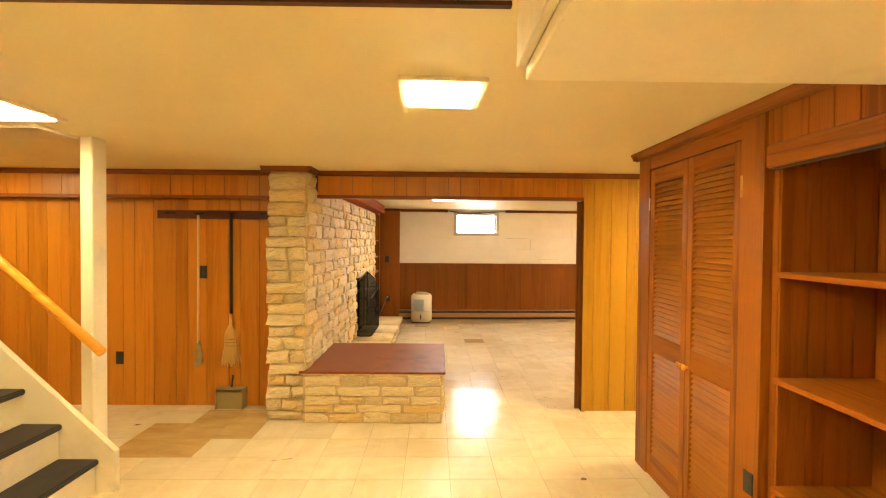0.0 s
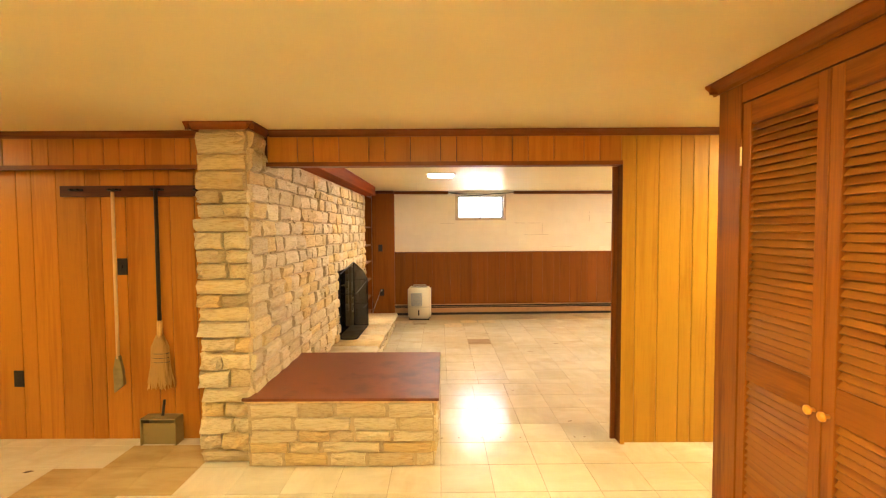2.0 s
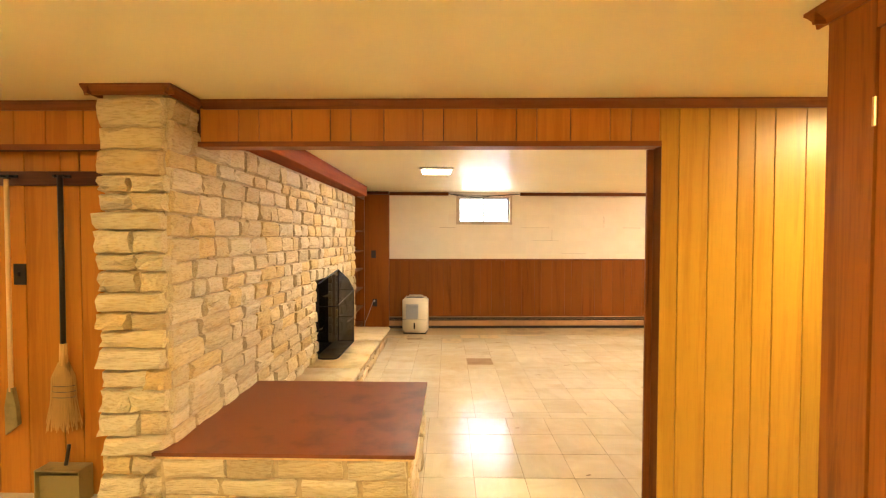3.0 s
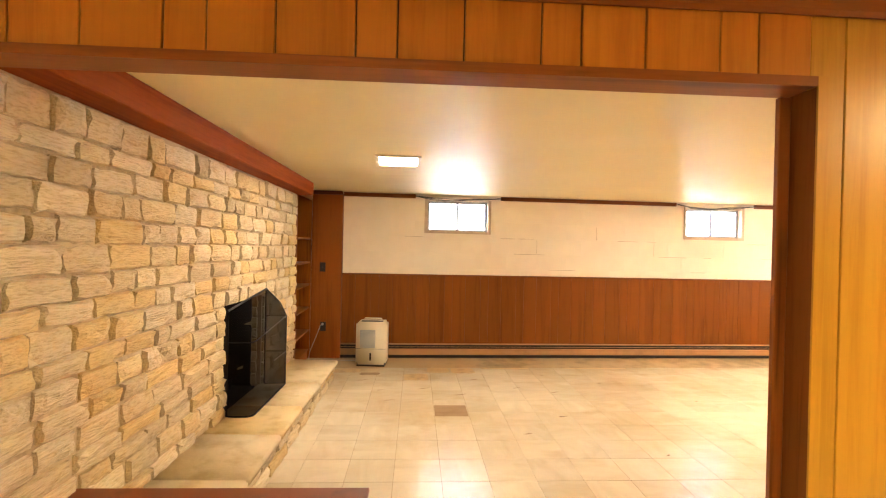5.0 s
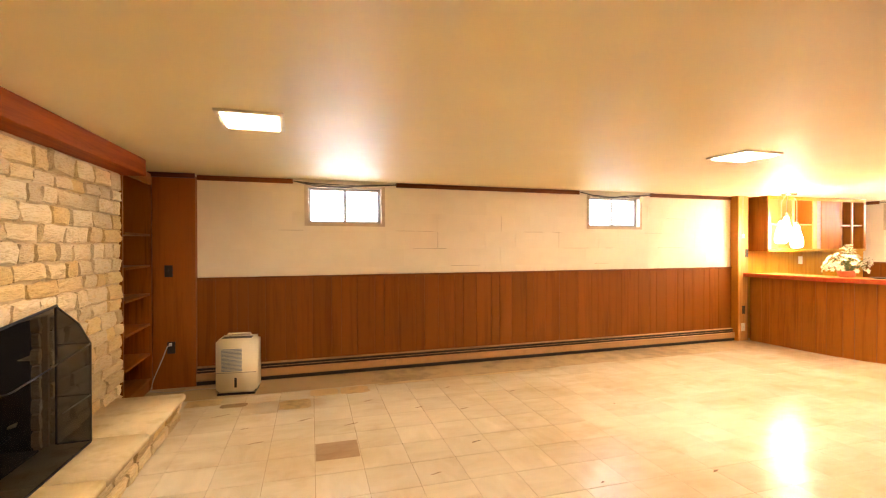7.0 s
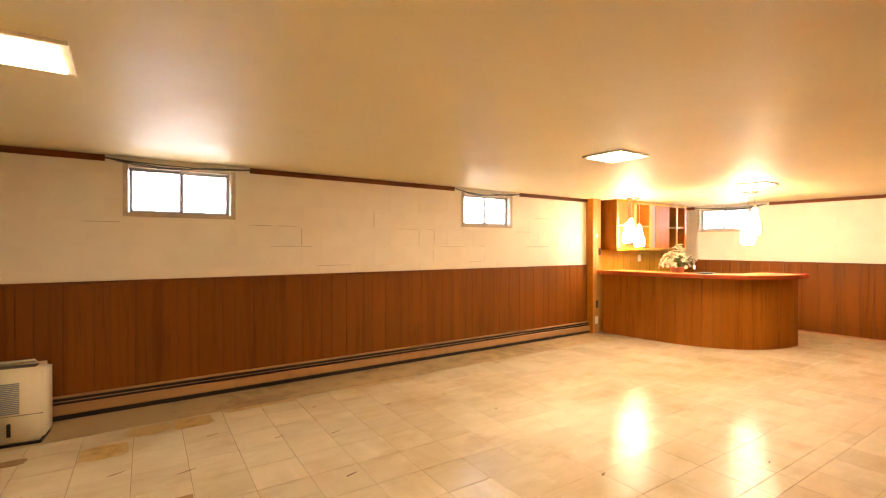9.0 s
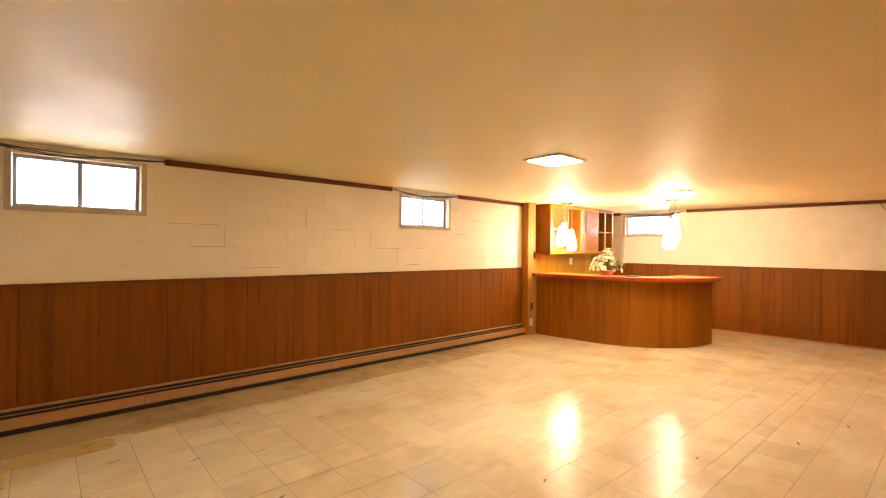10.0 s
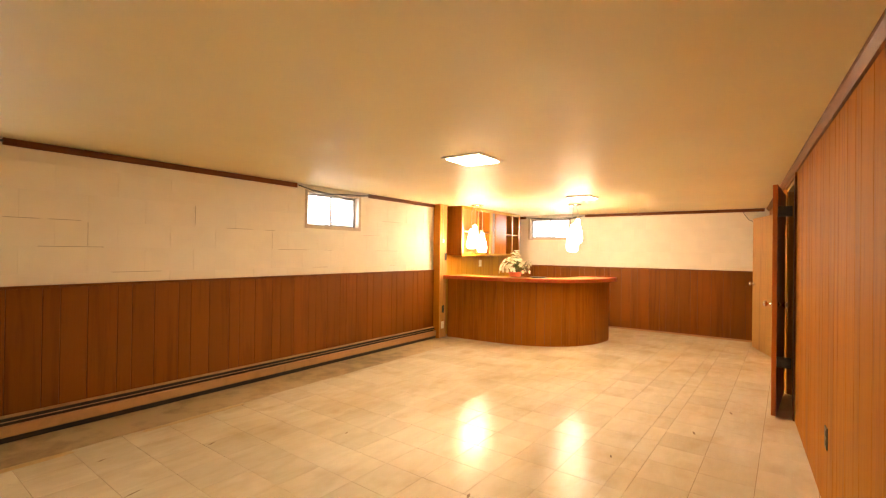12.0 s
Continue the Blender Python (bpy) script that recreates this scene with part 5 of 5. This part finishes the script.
solid("base_strip", box(WX - 0.02, WX - 0.001, 4.76, 8.9, 0, 0.03), HEATER, "tan strip at the foot of the end wainscot", "trim", (WX, 7, 0), kind="structure")
solid("jamb_back", box(0.036, 0.049, -0.035, 0.004, 0, CEIL - 0.05), OAK_H["z"], "stained edge board of the wide opening", "trim", (0, 0, 0), SOUTH, kind="structure")

# ---- painted blocks ----
def blocks(parent, axis, a0, a1, z0, z1, face, holes, seed):
    h, w = 0.203, 0.406
    joint = random.Random(seed)
    z, row = z0 - 0.12, 0
    cache = {}
    while z < z1:
        a = a0 - (0.203 if row % 2 else 0.0) - 0.1
        while a < a1:
            cells = [(max(a, a0), min(a + w, a1), max(z, z0), min(z + h, z1))]
            for h0, h1, q0, q1 in holes:
                nxt = []
                for c in cells:
                    if c[1] <= h0 or c[0] >= h1 or c[3] <= q0 or c[2] >= q1:
                        nxt.append(c)
                        continue
                    if c[0] < h0:
                        nxt.append((c[0], h0, c[2], c[3]))
                    if c[1] > h1:
                        nxt.append((h1, c[1], c[2], c[3]))
                    m0, m1 = max(c[0], h0), min(c[1], h1)
                    if c[2] < q0:
                        nxt.append((m0, m1, c[2], q0))
                    if c[3] > q1:
                        nxt.append((m0, m1, q1, c[3]))
                cells = nxt
            for c in cells:
                if c[1] - c[0] > 0.03 and c[3] - c[2] > 0.02:
                    key = (round(c[1] - c[0], 3), round(c[3] - c[2], 3), joint.choice((0.0008, 0.0012, 0.0018, 0.003)))
                    if key not in cache:
                        ww, hh, g = key
                        bb = box(g / 2, ww - g / 2, -0.004, 0.0, g / 2, hh - g / 2) if axis == "x" else box(-0.004, 0.0, g / 2, ww - g / 2, g / 2, hh - g / 2)
                        cache[key] = mesh_of("block", bb, BLOCK)
                    ob = new("block", cache[key])
                    ob.parent = parent
                    ob.matrix_local = Matrix.Translation(Vector((c[0], face, c[2]) if axis == "x" else (face, c[0], c[2])) - origin[parent])
            a += w
        z += h
        row += 1


pad = lambda q: (q[0] - 0.012, q[1] + 0.012, q[2] - 0.028, q[3] + 0.012)
solid("underlay", extrude_outline([(-4.14, -2.2), (9.9, -2.2), (9.9, 8.4), (-4.14, 8.4)], -0.0039, -0.0034), UNDERLAY, "dark adhesive under the floor tiles", "floor", kind="structure")
blocks(wall_north, "x", -0.02, 7.06, CAP, CEIL, WY + 0.004, [pad(WIN_A), pad(WIN_B)], 1)
blocks(wall_east, "y", 4.6, WY - 0.03, 1.12, CEIL, WX + 0.004, [pad(WIN_C)], 2)

crack_rng = random.Random(5)
CRACK = plain("joint_crack", (0.16, 0.09, 0.04), 0.9)
for i in range(16):
    row = crack_rng.choice((1, 2, 2, 3, 3, 4))
    z = CAP - 0.12 + 0.203 * row
    x, w = crack_rng.uniform(0.6, 6.2), crack_rng.uniform(0.08, 0.42)
    if CAP < z < CEIL - 0.1 and not any(h0 - 0.05 < x + w and x < h1 + 0.05 and z > q0 for h0, h1, q0, q1 in (pad(WIN_A), pad(WIN_B))):
        part("joint_crack", box(x, x + w, WY - 0.0006, WY + 0.0035, z - 0.0012, z + 0.0012), CRACK, wall_north, "dark hairline crack along a painted joint")
for x, k in ((2.52, 2), (3.34, 3), (4.15, 2)):
    z = CAP - 0.12 + 0.203 * k
    part("joint_crack", box(x, x + 0.0024, WY - 0.0006, WY + 0.0035, z + 0.01, z + 0.19), CRACK, wall_north, "dark hairline crack along a painted joint")

# ---- stones ----
for z, h in courses(0.0, CEIL - 0.055, 0.098, 21):
    cells = lay(-0.885, -0.560, 0.13, 0.26, int(z * 1000) + 5)
    if stone_rng.random() < 0.35:
        cells = [(-0.885, 0.325)]
    for a, w in cells:
        stone_piece(chimney, (a + w / 2 + stone_rng.uniform(-0.008, 0.008), 4.122, z + h / 2), w, h, 0.062, 0)
for z, h in courses(0.0, 1.965, 0.100, 22):
    zm = z + h / 2
    spans = [(4.10, 8.195)]
    if 0.20 < zm < 0.985:
        spans = [(4.10, 6.41), (7.18, 8.195)]
    for s0, s1 in spans:
        if s1 - s0 < 0.1:
            continue
        for a, w in lay(s0, s1, 0.13, 0.33, int(z * 977) + int(s0 * 10)):
            hidden = (zm < 0.40 and a + w < 5.06) or (zm < 0.19 and a + w < 8.0)
            if not hidden:
                stone_piece(chimney, (-0.582, a + w / 2, zm + stone_rng.uniform(-0.004, 0.004)), w, h, 0.036, math.pi / 2)
for z, h in courses(1.965, CEIL - 0.055, 0.09, 23):
    for a, w in lay(4.10, 4.40, 0.13, 0.2, 9):
        stone_piece(chimney, (-0.588, a + w / 2, z + h / 2), w, h, 0.045, math.pi / 2)
for z, h in courses(0.21, 0.98, 0.095, 24):
    for y, turn in ((6.42, math.pi), (7.17, 0.0)):
        stone_piece(chimney, (-0.69, y, z + h / 2), 0.2, h, 0.02, turn)
for z, h in courses(0.0, 1.95, 0.092, 25):
    stone_piece(chimney, (-0.71, 8.19, z + h / 2), 0.24, h, 0.04, math.pi)
for z, h in courses(0.0, 0.402, 0.078, 26):
    for a, w in lay(-0.56, 0.575, 0.14, 0.40, int(z * 999) + 3):
        stone_piece(bench, (a + w / 2, 4.056, z + h / 2), w, h, 0.036, 0)
    for a, w in lay(4.03, 5.045, 0.16, 0.38, int(z * 999) + 4):
        stone_piece(bench, (0.552, a + w / 2, z + h / 2), w, h, 0.035, math.pi / 2)
for z, h in courses(0.0, 0.166, 0.083, 27):
    for a, w in lay(5.07, 8.03, 0.15, 0.36, int(z * 999) + 5):
        stone_piece(hearth, (-0.117, a + w / 2, z + h / 2), w, h, 0.03, math.pi / 2)
    for a, w in lay(-0.56, -0.10, 0.15, 0.3, int(z * 999) + 6):
        stone_piece(hearth, (a + w / 2, 8.02, z + h / 2), w, h, 0.025, math.pi)

# ---- floor tiles ----
CHIP = plain("chipped_edge", (0.16, 0.09, 0.04), 0.7, noise_amount=0.4)
TILE = 0.297
GRID = Matrix.Translation((0, 4.3, 0)) @ Matrix.Rotation(radians(-1.6), 4, "Z") @ Matrix.Translation((0, -4.3, 0))
tile_box = {}


def tile_mesh(mat, h):
    key = (mat.name, h)
    if key not in tile_box:
        g = 0.0010
        tile_box[key] = mesh_of("tile", box(g, TILE - g, 2 * g, h - 2 * g, -0.0035, 0.0), mat)
    return tile_box[key]


# The front rows are laid a little aside of the rows behind; a cut row lies between them.
rows = [(4.925 + j * TILE, TILE, 0.907) for j in range(-24, 2)] + [(5.519, 0.117, 0.972)] + [(5.636 + j * TILE, TILE, 0.972) for j in range(12)]
far = bmesh.new()
for j, (y, deep, x0) in enumerate(rows):
    for i in range(-17, 34):
        x = x0 + i * TILE
        lx, ly = x + TILE / 2, y + deep / 2
        c = GRID @ Vector((lx, ly, 0))
        if not (-4.1 < c.x < 10.0 and -2.2 < c.y < 8.8):
            continue
        tan = any(abs(lx - q) < 0.153 and abs(ly - r) < 0.153 for q, r in ((-1.58, 3.92), (-1.30, 3.92), (-1.0, 3.92), (-1.58, 3.63), (-1.30, 3.63), (-1.0, 4.2), (-1.30, 4.2)))
        if tan or (-1.3 < c.x < 2.9 and 1.9 < c.y < 7.3):
            mat = TILE_TAN if tan else (TILE_X if (i + j) % 2 else TILE_Y)
            ob = new("tile", tile_mesh(mat, deep))
            ob.parent = floor
            ob.matrix_local = GRID @ Matrix.Translation((x, y, 0.0))
        else:
            g = 0.0012
            q = [(x + g, y + g), (x + TILE - g, y + g), (x + TILE - g, y + deep - g), (x + g, y + deep - g)]
            top = [far.verts.new(GRID @ Vector((*p, 0.0))) for p in q]
            low = [far.verts.new(GRID @ Vector((*p, -0.0035))) for p in q]
            far.faces.new(top)
            for k in range(4):
                far.faces.new((low[k], low[(k + 1) % 4], top[(k + 1) % 4], top[k]))
b = box(0.976, 1.262, 7.012, 7.278, 0.0001, 0.0014)
b.transform(GRID)
part("tile", b, TILE_BROWN, floor, "brown replacement tile")
for x in (0.62, 0.74, 0.90, 1.03, 1.17, 1.55, 1.62):
    part("nail_hole", lathe([(0.007, 0.0001), (0.006, 0.001)], 8, (x, 4.372 - 0.028 * (x - 1.0), 0.0)), CHIP, floor, "dark nail hole across the threshold")
marks = ((1.55, 8.05, 0.10, 0.012), (1.95, 7.75, 0.09, 0.012), (2.35, 8.2, 0.05, 0.014), (1.35, 7.55, 0.13, 0.008), (2.9, 7.9, 0.06, 0.012), (0.55, 7.7, 0.08, 0.01), (3.6, 7.3, 0.05, 0.012), (0.35, 8.05, 0.15, 0.01), (1.43, 3.10, 0.05, 0.035), (2.30, 7.60, 0.09, 0.010), (2.15, 6.95, 0.10, 0.012), (1.75, 6.60, 0.08, 0.010), (2.65, 6.2, 0.05, 0.014), (1.30, 5.30, 0.05, 0.012),
         (3.4, 6.1, 0.05, 0.02), (5.2, 5.2, 0.07, 0.02), (5.9, 5.0, 0.06, 0.02), (-0.55, 3.42, 0.16, 0.008), (0.65, 7.4, 0.12, 0.008), (1.0, 7.75, 0.14, 0.012), (4.4, 5.6, 0.05, 0.015), (1.6, 4.62, 0.04, 0.012), (-1.9, 4.05, 0.07, 0.03))
mrng = random.Random(31)
BARE = plain("worn_bare_floor", (0.38, 0.28, 0.15), 0.6, noise_amount=0.3, noise_scale=6.0, bumpy=0.0)
edge = [(7.1, 9.0), (-0.6, 9.0)]
for k in range(45):
    edge.append((-0.6 + k * 0.175, 8.535 + mrng.uniform(-0.006, 0.006)))
part("bare_strip", extrude_outline(edge, 0.0001, 0.0012), BARE, floor, "tan worn strip of floor along the window wall")
CHIPPED = plain("dark_worn_floor", (0.22, 0.135, 0.05), 0.5, noise_amount=0.3)
STAINS = ((0.92, 8.15, 0.14, 0.12), (1.18, 8.42, 0.13, 0.10), (1.47, 8.40, 0.14, 0.11), (0.41, 8.28, 0.11, 0.05), (2.0, 8.50, 0.3, 0.03), (3.1, 8.50, 0.4, 0.025), (0.15, 8.42, 0.15, 0.09))
STAIN = plain("yellowed_floor_stain", (0.42, 0.285, 0.10), 0.3, noise_amount=0.35, noise_scale=12.0, bumpy=0.0)
for (x, y, w, d), mat in zip(STAINS, (STAIN, STAIN, STAIN, CHIPPED, STAIN, STAIN, STAIN)):
    ring = []
    for k in range(28):
        a = 2 * math.pi * k / 28
        q = mrng.uniform(0.90, 1.04)
        ring.append((x + w * q * math.copysign(abs(math.cos(a)) ** 0.35, math.cos(a)), y + d * q * math.copysign(abs(math.sin(a)) ** 0.35, math.sin(a))))
    part("stain", extrude_outline(ring, 0.0002, 0.0015), mat, floor, "yellow-brown stain on the worn floor tiles")
for x, y, w, d in marks:
    n = 9
    ring = []
    for k in range(n):
        a = 2 * math.pi * k / n
        q = mrng.uniform(0.5, 1.15)
        ring.append((x + w / 2 * q * math.cos(a), y + (d / 2 * math.sin(a)) * mrng.uniform(0.6, 1.2) + 0.12 * w * math.cos(a)))
    part("chip", extrude_outline(ring, 0.0002, 0.0008), CHIP, floor, "dark chip in a floor tile")
ob = new("tile_field", mesh_of("tile_field", far, TILE_FAR))
ob.parent = floor
tagged(ob, "rest of the vinyl floor tiles", kind="stuff")
